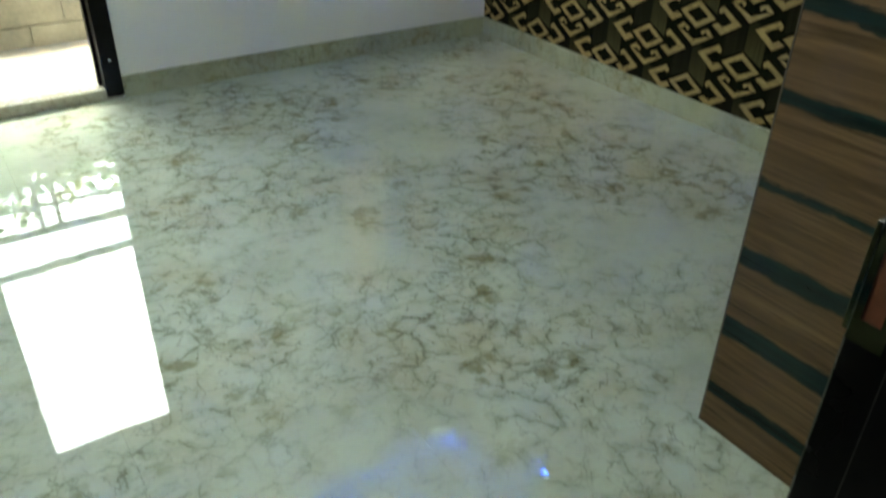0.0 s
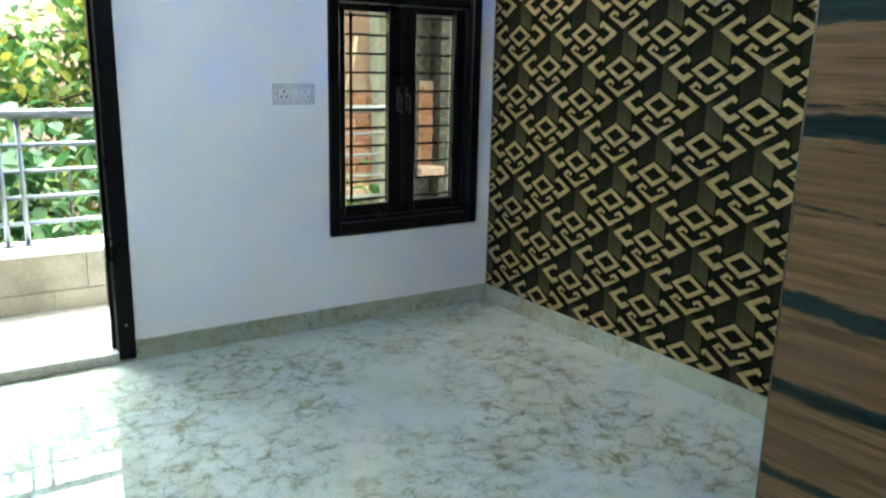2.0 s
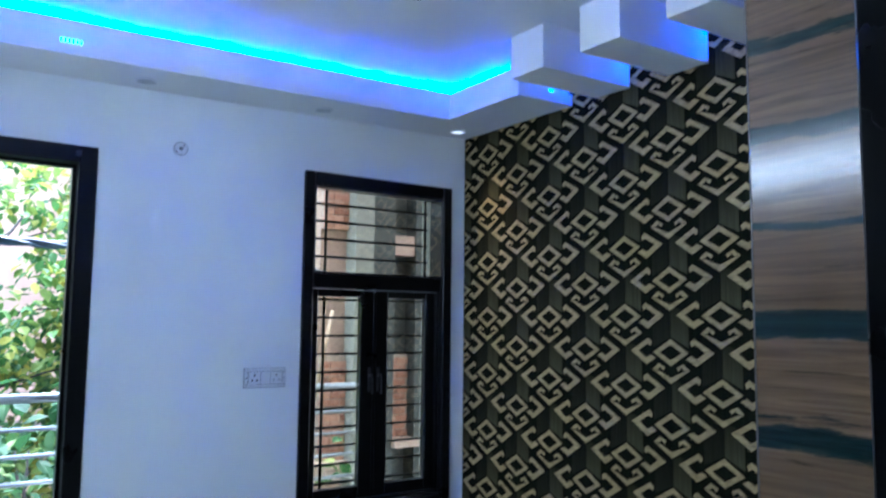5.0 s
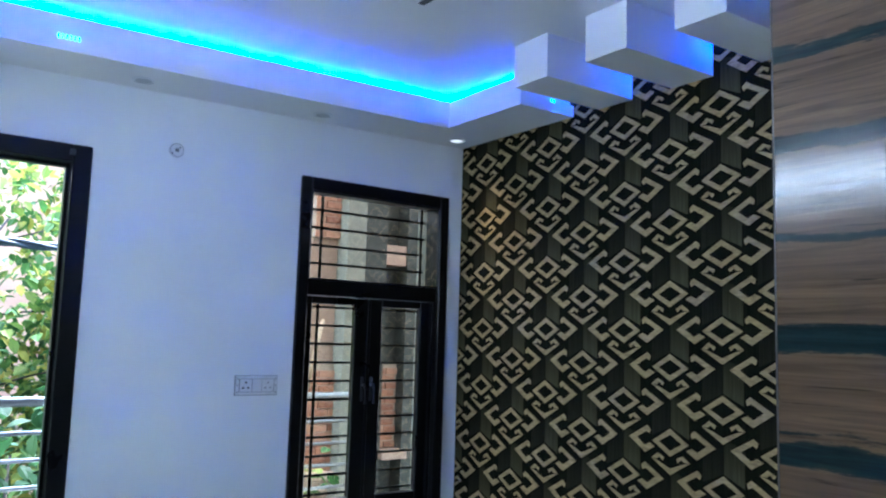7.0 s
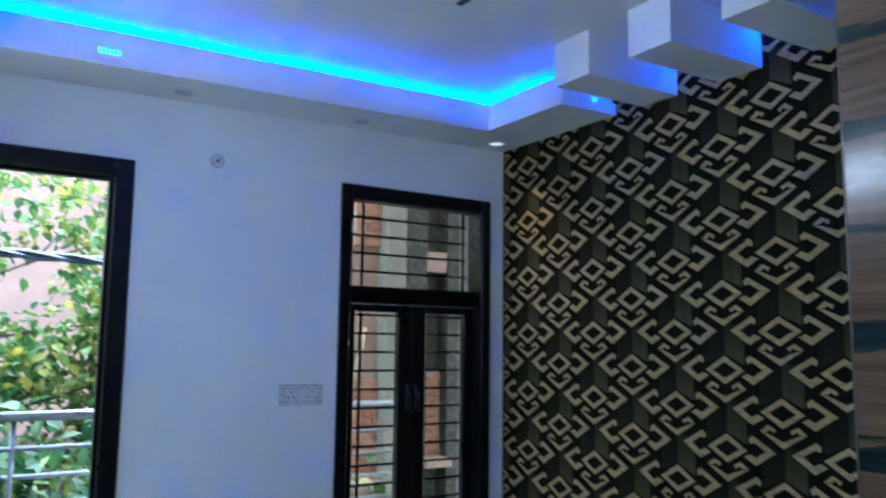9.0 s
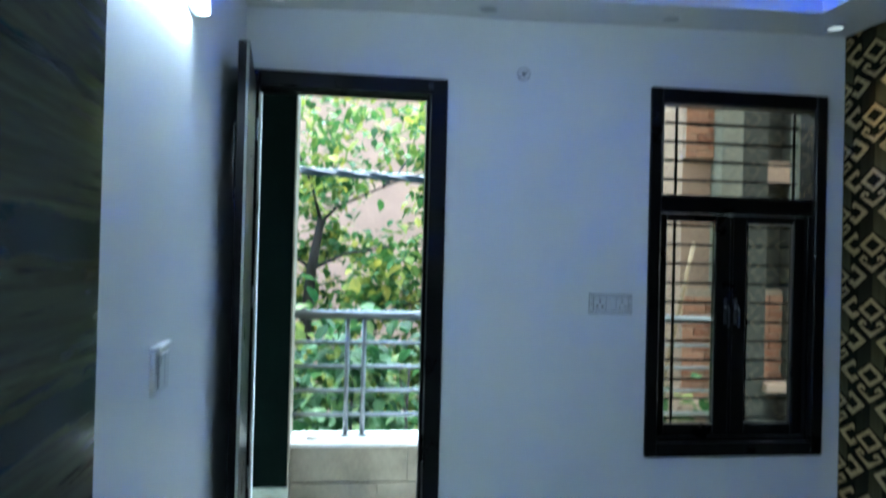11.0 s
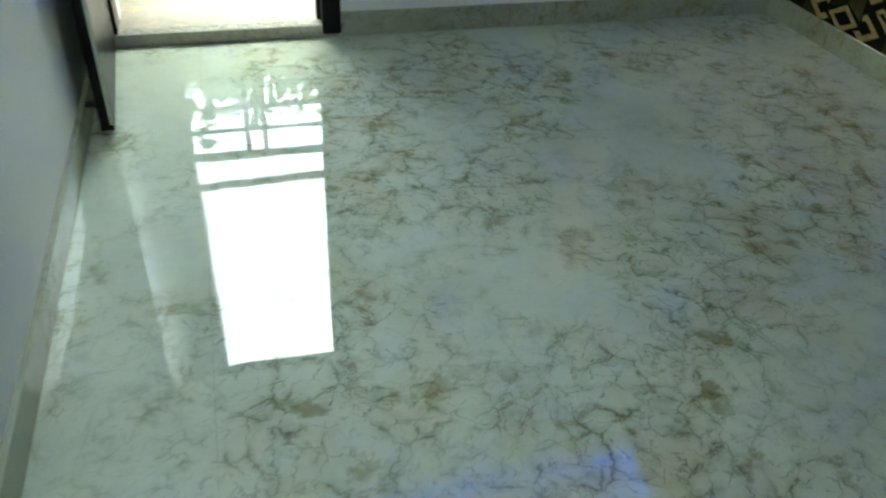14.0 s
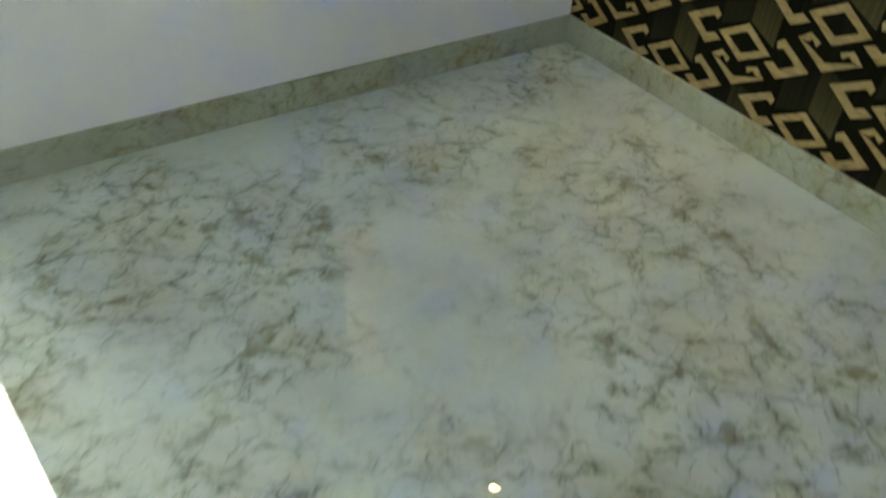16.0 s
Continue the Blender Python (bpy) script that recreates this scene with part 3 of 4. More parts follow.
for x0, x1, g0, g1 in ((WX0 + 0.060, 2.773, 2.461, 2.701), (2.779, WX1 - 0.060, 2.854, 3.090)):
    sash = part("casement", boxes([
        ((x0, GY - 0.022, WZ0 + 0.066), (g0, GY + 0.022, 1.557)), ((g1, GY - 0.022, WZ0 + 0.066), (x1, GY + 0.022, 1.557)),
        ((g0, GY - 0.022, 1.522), (g1, GY + 0.022, 1.557)), ((g0, GY - 0.022, WZ0 + 0.066), (g1, GY + 0.022, WZ0 + 0.135))], 0.004), M_BLACK, window)
    pane = part("pane", box((g0, GY - 0.003, WZ0 + 0.135), (g1, GY + 0.003, 1.522)), M_GLASS, sash, "clear glass pane")
    pane.visible_shadow = False
    hx = (x1 - 0.022) if x1 < 2.78 else (x0 + 0.022)
    hb = bmesh.new()
    add_box(hb, (hx - 0.008, GY - 0.026, 1.05), (hx + 0.008, GY - 0.022, 1.17), 0.001)
    add_tube(hb, [(hx, GY - 0.024, 1.13), (hx, GY - 0.045, 1.135), (hx + 0.004, GY - 0.052, 1.11), (hx + 0.006, GY - 0.048, 1.04)], 0.006)
    part("window_handle", hb, M_DARKSLOT, sash, "dark metal window handle", True)
part("outer_reveal", boxes([((WX1 - 0.034, YF + 0.121, WZ0 + 0.03), (WX1 - 0.0301, YF + 0.229, WZ1 - 0.03)), ((WX0 + 0.0301, YF + 0.121, WZ0 + 0.03), (WX0 + 0.034, YF + 0.229, WZ1 - 0.03)),
                            ((WX0 + 0.034, YF + 0.121, WZ0 + 0.0301), (WX1 - 0.034, YF + 0.229, WZ0 + 0.034))]), M_PLAST_G, window, "grey-green plastered reveal")
part("cover_bead", box((2.768, GY - 0.03, WZ0 + 0.07), (2.784, GY - 0.021, 1.55), 0.002), M_BLACK, window)

grille = thing("window_grille", "black iron safety grille outside the window", "grille")
BY = 4.575
for z in [0.595 + 0.0915 * i for i in range(11)] + [1.640, 1.727, 1.818, 1.908, 1.998]:
    part("bar", box((WX0 + 0.032, BY - 0.006, z - 0.006), (WX1 - 0.032, BY + 0.006, z + 0.006), 0.001), M_BLACK, grille)
for x, z0, z1 in ((2.545, 0.487, 2.09), (3.150, 0.487, 2.09), (2.790, 0.487, 1.60), (2.915, 0.487, 1.60)):
    part("upright", box((x - 0.007, BY - 0.014, z0), (x + 0.007, BY - 0.0065, z1), 0.001), M_BLACK, grille)

# ---- wallpaper print ----
def clip_poly(poly, lo_y, hi_y, lo_z, hi_z):
    """Cut a convex polygon of (y, z) to a rectangle."""
    for axis, limit, sign in ((0, lo_y, 1), (0, hi_y, -1), (1, lo_z, 1), (1, hi_z, -1)):
        out = []
        for a, b in zip(poly, poly[1:] + poly[:1]):
            ia, ib = sign * (a[axis] - limit) >= 0, sign * (b[axis] - limit) >= 0
            if ia:
                out.append(a)
            if ia != ib:
                k = (limit - a[axis]) / (b[axis] - a[axis])
                out.append((a[0] + k * (b[0] - a[0]), a[1] + k * (b[1] - a[1])))
        poly = out
        if len(poly) < 3:
            return []
    return poly


DIA_O = [(0.087, 0.0), (0.0, 0.054), (-0.087, 0.0), (0.0, -0.053)]
DIA_I = [(0.054, 0.0), (0.0, 0.031), (-0.054, 0.0), (0.0, -0.030)]
MOTIF = [[DIA_O[i], DIA_O[(i + 1) % 4], DIA_I[(i + 1) % 4], DIA_I[i]] for i in range(4)]
HOOK = [[(0.205, 0.004), (0.112, 0.057), (0.116, 0.033), (0.164, 0.005)], [(0.112, 0.057), (0.094, 0.043), (0.100, 0.025), (0.116, 0.033)],
        [(0.205, 0.004), (0.164, 0.005), (0.124, -0.022), (0.122, -0.050)], [(0.122, -0.050), (0.124, -0.022), (0.100, -0.010), (0.074, -0.022)]]
MOTIF += HOOK + [[(-y, z) for y, z in q] for q in HOOK]
CUP = [[(0.091, -0.067), (0.060, -0.043), (0.052, -0.058), (0.064, -0.068)], [(0.060, -0.043), (0.028, -0.058), (0.036, -0.072), (0.052, -0.058)],
       [(0.091, -0.067), (0.058, -0.074), (0.0, -0.098), (0.0, -0.122)]]
MOTIF += CUP + [[(-y, z) for y, z in q] for q in CUP]
SHADE = [[(0.088, 0.02), (0.088, 0.155), (0.0, 0.19), (0.0, 0.06)]]
LIGHT = [[(-0.002, 0.06), (-0.002, 0.19), (-0.087, 0.155), (-0.087, 0.02)]]
for name, shapes, mat, proud, label in (("shaded_facets", SHADE, M_PAPER_MID, 0.0012, ""), ("lit_facets", LIGHT, M_PAPER_LIGHT, 0.0012, ""), ("gold_print", MOTIF, M_GOLD, 0.0022, "dull gold chain-link print")):
    bm = bmesh.new()
    uv = bm.loops.layers.uv.new("UVMap")
    for col in range(-9, 8):
        cy = 3.010 + col * 0.2355
        for row in range(-8, 5):
            cz = 1.862 + row * 0.288 + (0.144 if col % 2 else 0.0)
            for shape in shapes:
                poly = clip_poly([(cy + y, cz + z) for y, z in shape], YN + 0.01, YF - 0.002, SK + 0.001, CEIL - 0.002)
                if poly:
                    f = bm.faces.new([bm.verts.new((XR - proud, y, z)) for y, z in poly])
                    for corner in f.loops:
                        corner[uv].uv = (0.5, (corner.vert.co.z - cz - 0.03) / 0.15)
    tagged(part(name, bm, mat, wall_right, label), kind="stuff")

# ---- doorway of the room: black frame and open laminate leaf ----
door_2 = thing("door_2", "bedroom door of striped brown laminate, open against the wall", "door", kind="structure")
part("door_frame", boxes([
    ((RX, YN - 0.14, 0.0), (RX + 0.075, YN + 0.004, 2.12)), ((LX - 0.02, YN - 0.14, 0.0), (LX, YN + 0.004, 2.12)),
    ((LX, YN - 0.14, 2.05), (RX, YN + 0.004, 2.12))], 0.003), M_BLACK, door_2)
part("stop_bead", box((RX - 0.012, YN - 0.14, 0.0), (RX, YN - 0.045, 2.05), 0.002), M_BLACK, door_2)
strike = part("strike_plate", boxes([((RX - 0.0025, YN - 0.034, 0.780), (RX, YN + 0.001, 0.805)), ((RX - 0.0025, YN - 0.034, 0.875), (RX, YN + 0.001, 0.910)),
                                     ((RX - 0.0025, YN - 0.034, 0.805), (RX, YN - 0.026, 0.875)), ((RX - 0.0025, YN - 0.007, 0.805), (RX, YN + 0.001, 0.875)),
                                     ((RX - 0.004, YN + 0.001, 0.790), (RX + 0.02, YN + 0.006, 0.900))]), M_CHROME, door_2, "worn chrome strike plate")
part("strike_recess", box((RX - 0.0012, YN - 0.026, 0.805), (RX + 0.0004, YN - 0.007, 0.875)), speckled("raw_red_wood", (0.22, 0.07, 0.035), 0.3, 0.7, 30, 90), strike, "bare reddish wood in the recess")
LF = 0.655                  # face of the leaf
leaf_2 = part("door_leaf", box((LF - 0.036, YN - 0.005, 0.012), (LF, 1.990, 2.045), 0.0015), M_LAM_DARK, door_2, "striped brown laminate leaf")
part("lock_plate", box((LF - 0.03, 1.9895, 0.74), (LF - 0.006, 1.9925, 0.98), 0.0008), M_STEEL, leaf_2, "steel lock face plate")
part("back_plate", box((LF, 1.937, 0.731), (LF + 0.010, 1.983, 0.957), 0.003, 2), M_BLACK, leaf_2, "black handle plate")
hb = bmesh.new()
add_tube(hb, [(LF + 0.008, 1.962, 0.860), (LF + 0.030, 1.962, 0.860), (LF + 0.041, 1.956, 0.860), (LF + 0.044, 1.94, 0.859), (LF + 0.043, 1.89, 0.856), (LF + 0.039, 1.855, 0.852)], [0.011, 0.010, 0.0105, 0.0105, 0.010, 0.008], 12)
part("lever", hb, M_CHROME, leaf_2, "polished chrome lever handle", True)
part("key_rose", rod((LF + 0.010, 1.962, 0.778), (LF + 0.014, 1.962, 0.778), 0.010, sides=16), M_CHROME, leaf_2)
for z in (0.3, 1.0, 1.8):
    part("hinge", rod((LF + 0.004, YN + 0.008, z), (LF + 0.004, YN + 0.008, z + 0.1), 0.007), M_STEEL, leaf_2)

# ---- laminate-clad wardrobe end beside the doorway ----
PX, PYE = 1.966, 1.748
wardrobe = thing("wardrobe", "tall built-in wardrobe clad in glossy striped brown laminate", "wardrobe")
part("body", box((PX + 0.019, YN, 0.0), (XR - 0.004, PYE - 0.019, SOFFIT - 0.002)), M_LAM, wardrobe)
part("side_panel", box((PX, YN, 0.0), (PX + 0.018, PYE - 0.003, SOFFIT - 0.002), 0.001), M_LAM, wardrobe, "glossy brown laminate with dark green-black bands")
part("edge_strip", box((PX, PYE - 0.003, 0.0), (PX + 0.018, PYE, SOFFIT - 0.002)), M_STRIP, wardrobe, "thin tan edge strip")
for i in range(2):
    w = (XR - 0.006 - PX - 0.02) / 2
    part("wardrobe_door", box((PX + 0.02 + i * w, PYE - 0.018, 0.02), (PX + 0.018 + (i + 1) * w, PYE - 0.001, SOFFIT - 0.01), 0.001), M_LAM, wardrobe)

# ---- ceiling beams, tapes and lamps ----
def beams(x0, x1, ys):
    bar = tagged(mesh("ceiling_beam", sagged(box((x0, -0.098, SOFFIT), (x1, 0.098, CEIL - 0.0005), 0.001)), M_CEIL), "white box beam hung from the tray ceiling", "ceiling beam", "ceiling beams")
    bar.location = (0, ys[0], 0)
    for y in ys[1:]:
        copy_thing(bar, pose(0, y, 0))


beams(2.800, XR - 0.003, (3.30, 2.90, 2.50))
beams(XL + 0.003, 1.055, (3.375, 2.98, 2.58))

LZ = CEIL - 0.056


def led(lo, hi, label="blue led tape glowing along the ceiling cove"):
    t = thing("led_tape", label, "light strip", "blue led tapes")
    part("tape", sagged(box((*lo, LZ), (*hi, LZ + 0.010))), M_LED, t)


u, v = DEEP - 0.003, DEEP
led((LIPL - v, LIPY + u), (LIPR + v, LIPY + v))
led((LIPR + u, WING + v), (LIPR + v, LIPY + u - 0.002))
led((LIPL - v, WING + v), (LIPL - u, LIPY + u - 0.002))
led((LIPR + v + 0.002, WING + u), (XR - 0.02, WING + v))
led((XL + 0.02, WING + u), (LIPL - v - 0.002, WING + v))
led((XL + 0.02, NEAR_LIP - v), (XR - 0.02, NEAR_LIP - u))

for y0, y1 in ((2.602, 2.798), (3.002, 3.198), (3.402, WING)):
    run = thing("led_tape", "blue led tape on the papered wall between two ceiling beams", "light strip", "blue led tapes")
    part("tape", sagged(box((XR - 0.010, y0 + 0.006, CEIL - 0.0270), (XR - 0.004, y1 - 0.006, CEIL - 0.0262))), M_LED, run)

loose = thing("loose_led_chips", "end of blue led tape peeping over the lip", "light strip")
for i in range(6):
    x = 1.206 + i * 0.0140
    part("chip", box((x, LIPY - 0.002, SOFFIT + LIP1 - 0.010 + sag(x)), (x + 0.005, LIPY + 0.001, SOFFIT + LIP1 + 0.008 + sag(x))), M_CHIP, loose)
for x in (3.155, 3.172):
    part("chip", box((x, WING - 0.002, SOFFIT + LIP1 - 0.008), (x + 0.006, WING + 0.001, SOFFIT + LIP1 + 0.006)), M_CHIP, loose)


def downlight(x, y, lit):
    t = thing("downlight", "small round recessed downlight, lit" if lit else "small round recessed downlight, switched off", "downlight", "soffit downlights", at=(x, y, SOFFIT + sag(x)))
    bm = bmesh.new()
    rings = []
    for r, z in ((0.046, 0.0), (0.045, -0.004), (0.036, -0.006), (0.033, -0.003)):
        rings.append([bm.verts.new((r * math.cos(k * math.tau / 28), r * math.sin(k * math.tau / 28), z)) for k in range(28)])
    for a, b in zip(rings, rings[1:]):
        for k in range(28):
            bm.faces.new((a[k], b[k], b[(k + 1) % 28], a[(k + 1) % 28]))
    part("trim_ring", bm, M_PLASTIC, t, smooth=True)
    part("lens", rod((0, 0, -0.0045), (0, 0, -0.001), 0.033, sides=28), M_SPOT if lit else M_FROST, t)


for x, lit in ((0.69, True), (1.56, False), (2.372, False), (3.155, True)):
    downlight(x, 4.265, lit)
# spot added under the corner downlight, tilted to warm the papered wall
beam_data = bpy.data.lights.new("paper_glow_spot", "SPOT")
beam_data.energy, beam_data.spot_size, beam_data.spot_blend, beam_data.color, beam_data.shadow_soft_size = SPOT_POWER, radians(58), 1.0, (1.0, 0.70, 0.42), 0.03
new("paper_glow_spot", beam_data).matrix_world = look((3.155, 4.262, SOFFIT - 0.012), (3.27, 3.72, 1.05))

for x, mat, label in ((1.675, M_SLOT, "slim recessed ceiling light slot, lit"), (2.255, M_DARKSLOT, "slim recessed ceiling light slot, dark")):
    t = thing("ceiling_slot_light", label, "ceiling light", "ceiling slot lights", at=(0, 0, sag(x)))
    part("profile", boxes([((x - 0.013, 2.1, CEIL - 0.003), (x - 0.009, 3.285, CEIL)), ((x + 0.009, 2.1, CEIL - 0.003), (x + 0.013, 3.285, CEIL)),
                           ((x - 0.009, 3.281, CEIL - 0.003), (x + 0.009, 3.285, CEIL))]), M_PLASTIC if mat is M_SLOT else M_DARKSLOT, t)
    part("lens", box((x - 0.009, 2.1, CEIL - 0.002), (x + 0.009, 3.281, CEIL - 0.0005)), mat, t)

batten = thing("tube_light", "lit white led batten on the side wall", "tube light")
part("base", box((XL, 1.93, 1.94), (XL + 0.02, 3.13, 1.975), 0.003), M_PLASTIC, batten)
bm = bmesh.new()
add_rod(bm, (XL + 0.028, 1.945, 1.957), (XL + 0.028, 3.115, 1.957), 0.017, sides=14)
part("diffuser", bm, M_TUBE, batten, smooth=True)
for y in (1.932, 3.115):
    part("end_cap", box((XL + 0.008, y, 1.938), (XL + 0.048, y + 0.014, 1.977), 0.003), M_PLASTIC, batten)

# ---- switch plates ----
M_RIM = speckled("grey_plate_rim", (0.30, 0.31, 0.33), 0.08, 0.4, 12, 150, 0.03)
socket = thing("switch_socket_plate", "white modular plate with two sockets and a switch", "switch plate")
SX0, SX1, SZ0, SZ1 = 2.076, 2.272, 1.096, 1.180
part("mounting_box", box((SX0 - 0.003, YF - 0.005, SZ0 - 0.003), (SX1 + 0.003, YF, SZ1 + 0.003), 0.001), M_RIM, socket, "grey rim of the mounting box")
part("surround", box((SX0, YF - 0.010, SZ0), (SX1, YF - 0.004, SZ1), 0.003, 2), M_PLASTIC, socket)
mods = [(2.094, 2.150), (2.152, 2.196), (2.198, 2.254)]
part("module_gap", box((2.091, YF - 0.0112, SZ0 + 0.012), (2.257, YF - 0.0095, SZ1 - 0.012)), M_GREYLINE, socket)
for i, (a, b) in enumerate(mods):
    mod = part("switch_rocker" if i == 1 else "socket_face", box((a, YF - 0.0145 if i == 1 else YF - 0.013, SZ0 + 0.014), (b, YF - 0.0113, SZ1 - 0.014), 0.0012), M_PLASTIC, socket)
    if i != 1:
        c = (a + b) / 2
        r = 0.0052 if i == 0 else 0.0036
        for dx, dz in ((0, 0.013), (-0.012, -0.010), (0.012, -0.010)):
            part("pin_hole", rod((c + dx, YF - 0.0134, 1.138 + dz), (c + dx, YF - 0.0128, 1.138 + dz), r, sides=12), M_HOLE, mod)
for x in (SX0 + 0.008, SX1 - 0.008):
    for z in (SZ0 + 0.012, 1.138, SZ1 - 0.012):
        part("screw_cap", rod((x, YF - 0.0108, z), (x, YF - 0.0098, z), 0.0032, sides=10), M_GREYLINE, socket)

rose = thing("ceiling_rose", "small round white cable outlet on the wall", "cable outlet")
part("disc", rod((1.752, YF - 0.008, 2.145), (1.752, YF, 2.145), 0.031, 0.033, 28), M_PLASTIC, rose)
ring = bmesh.new()
add_tube(ring, [(1.752 + 0.028 * math.cos(a * math.tau / 24), YF - 0.0085, 2.145 + 0.028 * math.sin(a * math.tau / 24)) for a in range(25)], 0.0018, 6)
part("groove", ring, M_FROST, rose)
for dx, dz, r in ((0, 0, 0.009), (0.012, 0.012, 0.004), (-0.02, -0.016, 0.004)):
    part("knockout", rod((1.752 + dx, YF - 0.010, 2.145 + dz), (1.752 + dx, YF - 0.0078, 2.145 + dz), r, sides=12), M_GREYLINE, rose)

bell = thing("wall_switch", "small white switch plate on the side wall", "switch plate")
part("surround", box((XL, 2.745, 1.016), (XL + 0.012, 2.885, 1.118), 0.003, 2), M_PLASTIC, bell)
part("top_lip", box((XL, 2.742, 1.112), (XL + 0.02, 2.888, 1.122), 0.002), M_PLASTIC, bell)
part("module_gap", box((XL + 0.0115, 2.765, 1.03), (XL + 0.0128, 2.865, 1.106)), M_GREYLINE, bell)
for y in (2.767, 2.817):
    part("rocker", box((XL + 0.0125, y, 1.032), (XL + 0.017, y + 0.046, 1.104), 0.0015), M_PLASTIC, bell)

# ---- outside: street, neighbours, cable, trees ----
tagged(mesh("ground", box((-300, 5.6, -3.6), (300, 600, -3.4)), M_GROUND), "dusty dark street far below the balcony", "ground", kind="structure")
house = thing("house_wall_below", "plain rendered wall under the balcony", "wall", kind="structure")
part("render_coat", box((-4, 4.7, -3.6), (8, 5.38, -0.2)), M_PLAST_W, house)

opposite = thing("opposite_building", "peach rendered building with balconies behind the trees", "building")
part("wall", box((-12, 14.5, -3.6), (3.9, 20, 4.3)), M_PLAST_P, opposite)
part("parapet_band", box((-12.1, 14.35, 4.3), (4.0, 20, 4.6)), M_PLAST_W, opposite)
for x in (-6.5, -3.4):
    for z in (-2.6, 0.5, 2.6):
        w = part("window", boxes([((x - 0.06, 14.44, z - 0.06), (x, 14.5, z + 1.36)), ((x + 1.0, 14.44, z - 0.06), (x + 1.06, 14.5, z + 1.36)),
                                  ((x, 14.44, z + 1.3), (x + 1.0, 14.5, z + 1.36)), ((x, 14.44, z - 0.06), (x + 1.0, 14.5, z))]), M_PLAST_W, opposite)
        part("pane", box((x, 14.47, z), (x + 1.0, 14.49, z + 1.3)), M_DARKWALL, w)
part("floor_band", box((-12.05, 14.4, -0.4), (3.95, 14.5, -0.1)), M_PLAST_W, opposite)

side = thing("neighbour_building", "neighbouring house with plaster piers, dark wall and brick infill", "building")
NY = 8.0
# the shade on these walls is in the plaster colour
part("wall", box((4.75, NY, -3.6), (5.045, 11, 9.0)), M_DARKWALL, side, "plaster with shade put into its dark colour")
part("wall", box((5.305, NY, -3.6), (8.5, 11, 9.0)), M_DARKWALL, side, "plaster with shade put into its dark colour")
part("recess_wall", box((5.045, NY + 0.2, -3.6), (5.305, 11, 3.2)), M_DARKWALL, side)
# upper recess: brighter colour stands for the daylight it catches
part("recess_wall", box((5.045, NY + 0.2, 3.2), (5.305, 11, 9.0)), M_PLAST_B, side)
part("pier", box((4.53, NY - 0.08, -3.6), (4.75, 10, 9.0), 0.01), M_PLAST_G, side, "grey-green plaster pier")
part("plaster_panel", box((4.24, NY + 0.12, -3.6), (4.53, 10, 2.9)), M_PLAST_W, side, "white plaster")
# same panel from 2.9 m up, its daylight painted in
part("plaster_panel", box((4.24, NY + 0.12, 2.9), (4.53, 10, 9.0)), M_PLAST_B, side, "peach plaster with daylight put into its bright colour")
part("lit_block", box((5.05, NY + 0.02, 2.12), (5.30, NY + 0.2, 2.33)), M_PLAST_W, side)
part("sill", box((5.03, NY - 0.08, 0.13), (5.33, NY + 0.2, 0.22), 0.01), M_PLAST_W, side, "white window sill")
part("ledge", box((4.20, NY - 0.05, -0.02), (4.56, NY + 0.14, 0.05), 0.01), M_PLAST_W, side)
part("far_wall", box((3.62, 12.0, -3.6), (4.3, 14, 9.0)), M_PLAST_W, side)
shed = thing("tin_roof", "pale corrugated tin roof sheet below the window", "roof")
part("sheet", box((3.9, 7.2, -0.75), (5.2, 7.9, -0.72)), M_COPING, shed)
part("wall", box((3.95, 7.25, -3.6), (5.15, 7.88, -0.75)), M_PLAST_G, shed)

tagged(mesh("bamboo_pole", add_tube(bmesh.new(), [(2.73 + 0.11 * i, 6.9 + 0.01 * i, -3.4 + 0.49 * i) for i in range(11)], [0.024 - 0.0006 * i for i in range(11)], 8), M_BAMBOO, smooth=True), "pale bamboo pole leaning beside the window", "pole")

cable = thing("overhead_cable", "twisted bundle of black overhead cables", "cable")
for k in range(3):
    bm = bmesh.new()
    add_tube(bm, [(-3 + i * 0.09, 6.5 + 0.33 * max(0.0, i * 0.09 - 5.5) ** 2 + 0.016 * math.cos(i * 0.8 + k * 2.094), 1.90 - 0.03 * (-3 + i * 0.09 - 0.75) - 0.0 + 0.018 * math.sin(i * 0.8 + k * 2.094)) for i in range(86)], 0.016, 6)
    part("strand", bm, M_CABLE, cable, smooth=True)


def leaf_into(verts, faces, rng, at, size, droop):
    """One folded oval leaf of four quads."""
    d = Vector((rng.uniform(-1, 1), rng.uniform(-1, 1), rng.uniform(-0.9, 0.5) - droop)).normalized()
    side_dir = d.cross(Vector((rng.uniform(-0.5, 0.5), rng.uniform(-0.5, 0.5), 1))).normalized()
    up = side_dir.cross(d)
    w = size * rng.uniform(0.26, 0.36)
    n = len(verts)
    for k, (along, wide) in enumerate(((0, 0.0), (0.3, 0.9), (0.62, 0.95), (1.0, 0.0))):
        mid = at + d * size * along - up * size * 0.12 * along * along
        if wide == 0:
            verts.append(mid)
        else:
            verts.extend((mid + side_dir * w * wide + up * w * 0.3, mid, mid - side_dir * w * wide + up * w * 0.3))
    faces.extend(((n, n + 1, n + 2), (n, n + 2, n + 3), (n + 1, n + 4, n + 5, n + 2), (n + 2, n + 5, n + 6, n + 3), (n + 4, n + 7, n + 5), (n + 5, n + 7, n + 6)))


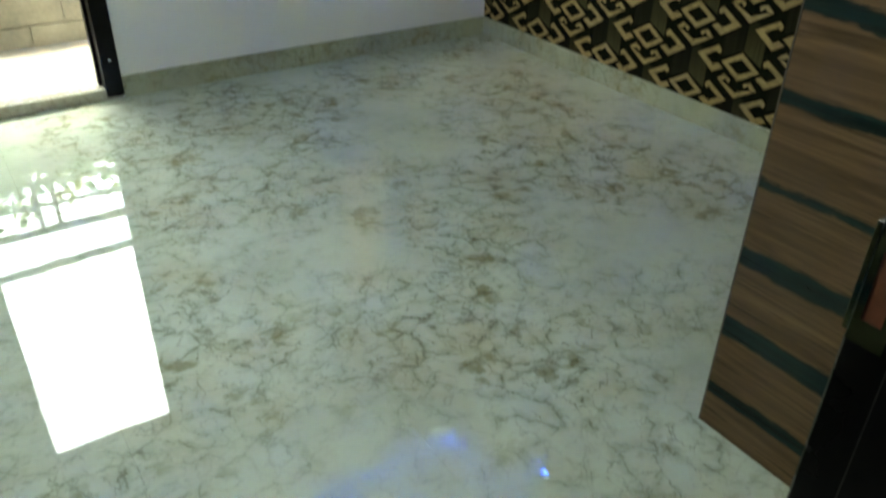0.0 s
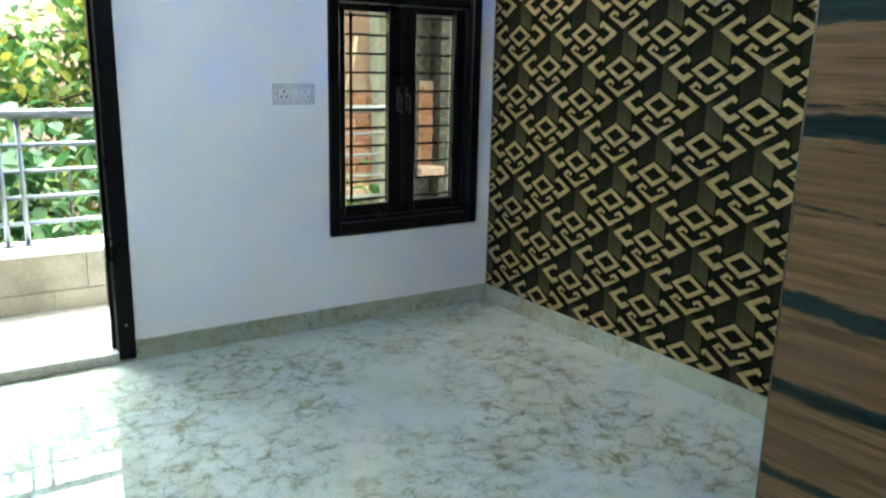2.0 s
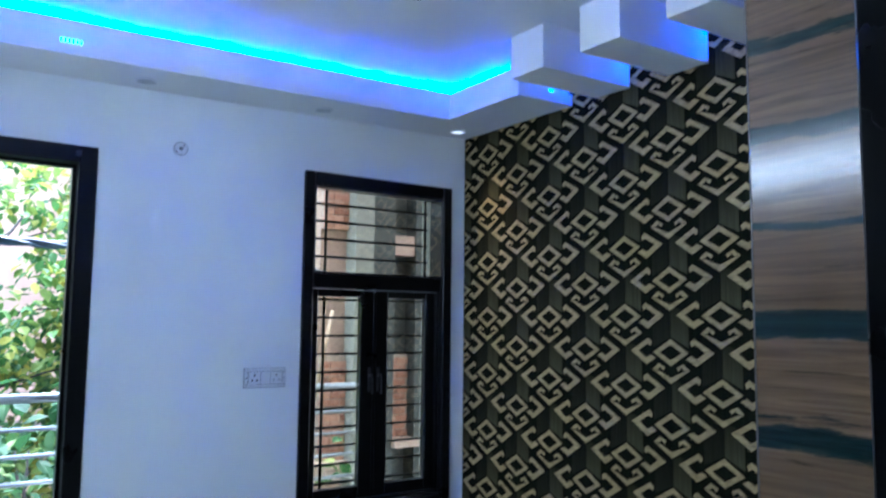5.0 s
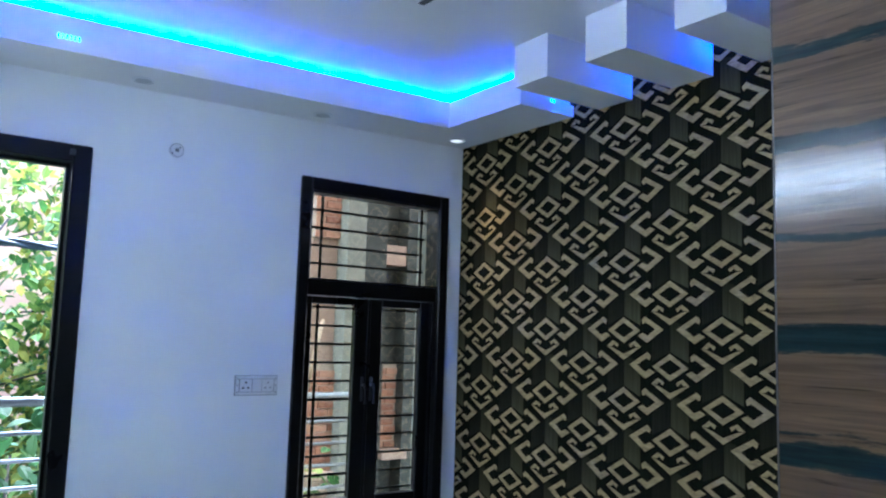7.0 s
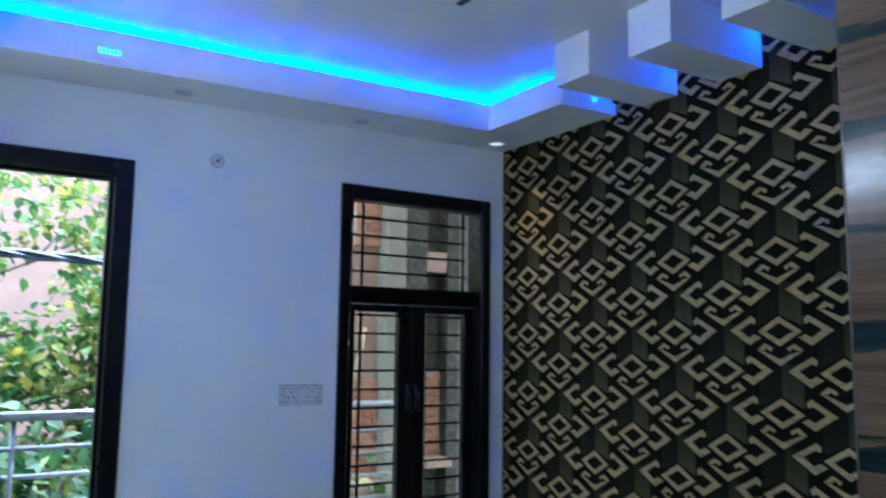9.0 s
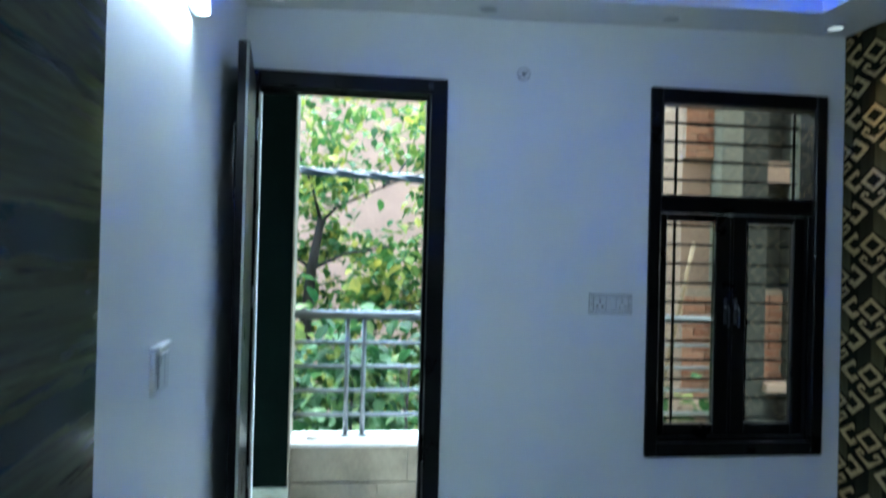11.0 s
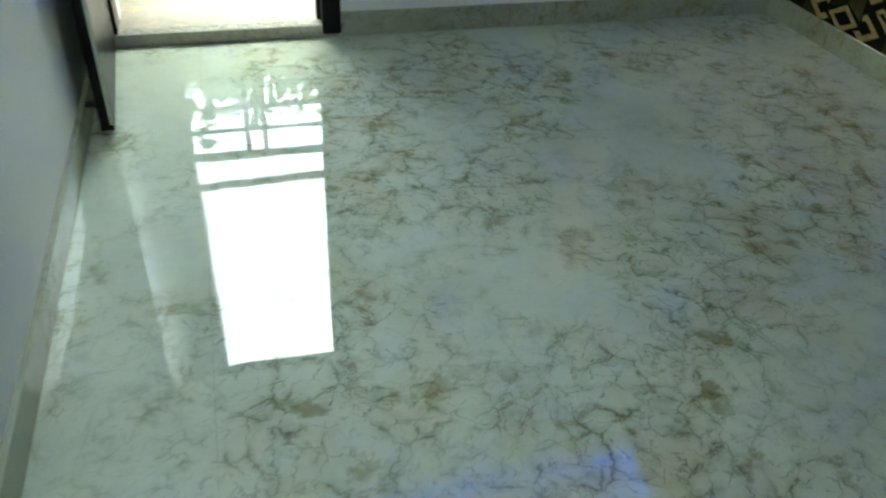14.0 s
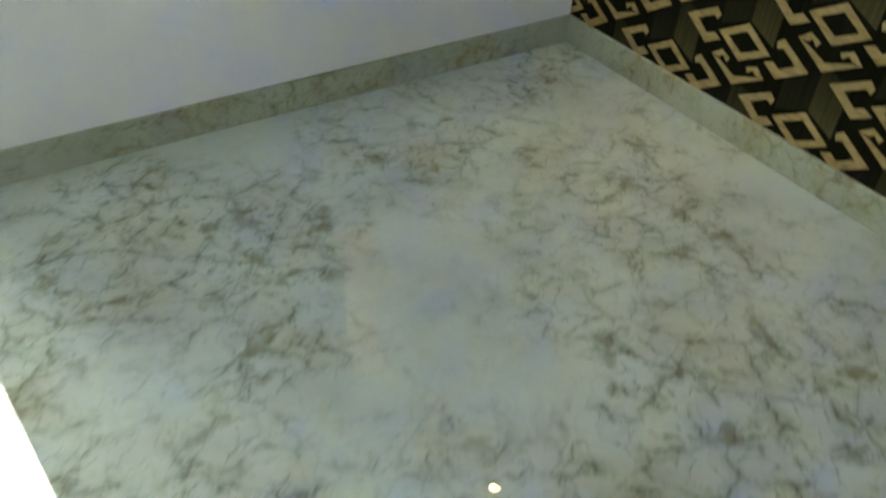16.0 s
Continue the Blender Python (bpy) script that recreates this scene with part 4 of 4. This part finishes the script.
def foliage(name, rng, clusters, per, size, spread, material, parent, droop=0.2):
    verts, faces = [], []
    for c in clusters:
        c = Vector(c)
        axis = Vector((rng.uniform(-1, 1), rng.uniform(-1, 1), rng.uniform(-0.3, 0.8))).normalized()
        for i in range(rng.randint(per - 3, per + 3)):
            at = c + axis * spread * rng.uniform(-1, 1) + Vector((rng.gauss(0, 1), rng.gauss(0, 1), rng.gauss(0, 1))) * spread * 0.3
            leaf_into(verts, faces, rng, at, size * rng.uniform(0.65, 1.2), droop)
    me = bpy.data.meshes.new(name)
    me.from_pydata([tuple(v) for v in verts], [], faces)
    me.materials.append(material)
    ob = new(name, me)
    ob.parent = parent
    return tagged(ob, kind="stuff")


rng = random.Random(7)
tree = thing("tree", "broad-leaved street tree with green and yellowing leaves", "tree")
bm = bmesh.new()
add_tube(bm, [(0.50, 10.2, -3.4), (0.55, 10.1, -1.5), (0.66, 10.02, 0.2), (0.735, 10.0, 1.17), (0.83, 10.0, 1.74)], [0.13, 0.10, 0.075, 0.058, 0.045], 10)
part("trunk", bm, M_BARK, tree, smooth=True)
limbs = [[(0.83, 10.0, 1.70), (1.0, 9.95, 1.87), (1.5, 9.7, 2.1), (2.3, 9.5, 2.4)], [(0.83, 10.0, 1.70), (0.72, 10.0, 2.1), (0.5, 10.1, 2.6), (0.2, 10.3, 3.1)],
         [(0.735, 10.0, 1.17), (1.1, 9.7, 1.35), (1.9, 9.5, 1.5), (2.8, 9.4, 1.55)], [(0.66, 10.02, 0.2), (1.2, 9.7, 0.6), (2.0, 9.4, 0.9), (2.9, 9.3, 1.1)],
         [(0.735, 10.0, 1.17), (0.3, 9.9, 1.5), (-0.4, 9.7, 1.9), (-1.1, 9.6, 2.3)], [(1.5, 9.7, 2.1), (1.7, 10.2, 2.3), (1.9, 10.6, 2.6), (2.2, 10.9, 2.8)]]
for pts in limbs:
    part("limb", add_tube(bmesh.new(), pts, [0.022, 0.016, 0.010, 0.005], 7), M_BARK, tree, smooth=True)
crown = []
while len(crown) < 1300:
    x, y, zz = rng.uniform(-1.6, 4.2), rng.uniform(9.0, 11.4), rng.uniform(-1.2, 3.7)
    hole = noise.noise(Vector((x * 0.9, y * 0.6, zz * 1.0)))
    if zz > 0.53 * (y - 1.7) - 1.35 or hole < -0.2 - (0.12 if zz < 1.0 else 0.0):
        continue
    if zz > 2.0 and rng.random() < min(0.55, 0.5 * (zz - 2.0) + 0.2):
        continue
    if abs(x - 0.80) < 0.34 and 0.95 < zz < 2.0 and y < 10.4:
        continue
    crown.append((x, y, zz))
foliage("crown", rng, crown, 15, 0.150, 0.28, M_LEAF, tree)

shrub = thing("shrub", "dense broad-leaved shrubbery just outside the railing", "shrub")
low = []
for i in range(480):
    x, y, zz = rng.uniform(-0.8, 3.2), rng.uniform(5.75, 7.3), rng.uniform(-1.6, 1.05)
    if zz > 0.75 and rng.random() < 0.5:
        continue
    low.append((x, y, zz))
foliage("leaves", rng, low, 12, 0.15, 0.2, M_SHRUB, shrub, 0.05)
for i in range(14):
    x = -1.0 + i * 0.33
    part("stem", add_tube(bmesh.new(), [(x, 6.6, -3.4), (x + 0.1, 6.5, -1.5), (x + rng.uniform(-0.3, 0.3), 6.4, 0.6)], [0.03, 0.02, 0.008], 6), M_BARK, shrub, smooth=True)

# ---- pieces: brick infill and floor slabs ----
bm = bmesh.new()
add_box(bm, (-0.110, -0.05, -0.033), (0.110, 0.05, 0.033), 0.004)
brick_mesh = bpy.data.meshes.new("brick")
bm.to_mesh(brick_mesh)
bm.free()
brick_mesh.materials.append(M_BRICK)
for x0, x1, y, z0, z1 in ((4.245, 4.525, NY + 0.08, 0.05, 1.09), (4.245, 4.525, NY + 0.08, 2.34, 3.1), (5.05, 5.30, NY + 0.14, 0.225, 1.10)):
    row = 0
    part("mortar_bed", box((x0, y, z0), (x1, y + 0.04, z1)), M_MORTAR, side)
    zz = z0 + 0.036
    while zz + 0.034 < z1:
        xx = x0 + (0.0 if row % 2 else -0.115)
        while xx < x1 - 0.02:
            a, b = max(xx, x0), min(xx + 0.22, x1)
            if b - a > 0.03:
                ob = new("brick", brick_mesh)
                ob.parent = side
                ob.location = ((a + b) / 2, y + 0.012 + rng.uniform(-0.004, 0.004), zz)
                ob.scale = ((b - a) / 0.22, 0.6, 1)
            xx += 0.232
        zz += 0.075
        row += 1

seams = [XL, 0.888, 1.418, 2.36, XR]
for a, b in zip(seams, seams[1:]):
    part("marble_slab", box((a + 0.0003, YN - 0.13, -0.012), (b - 0.0003, YF + 0.003, 0.0)), M_FLOOR, floor, "polished pale marble with olive-brown veins")
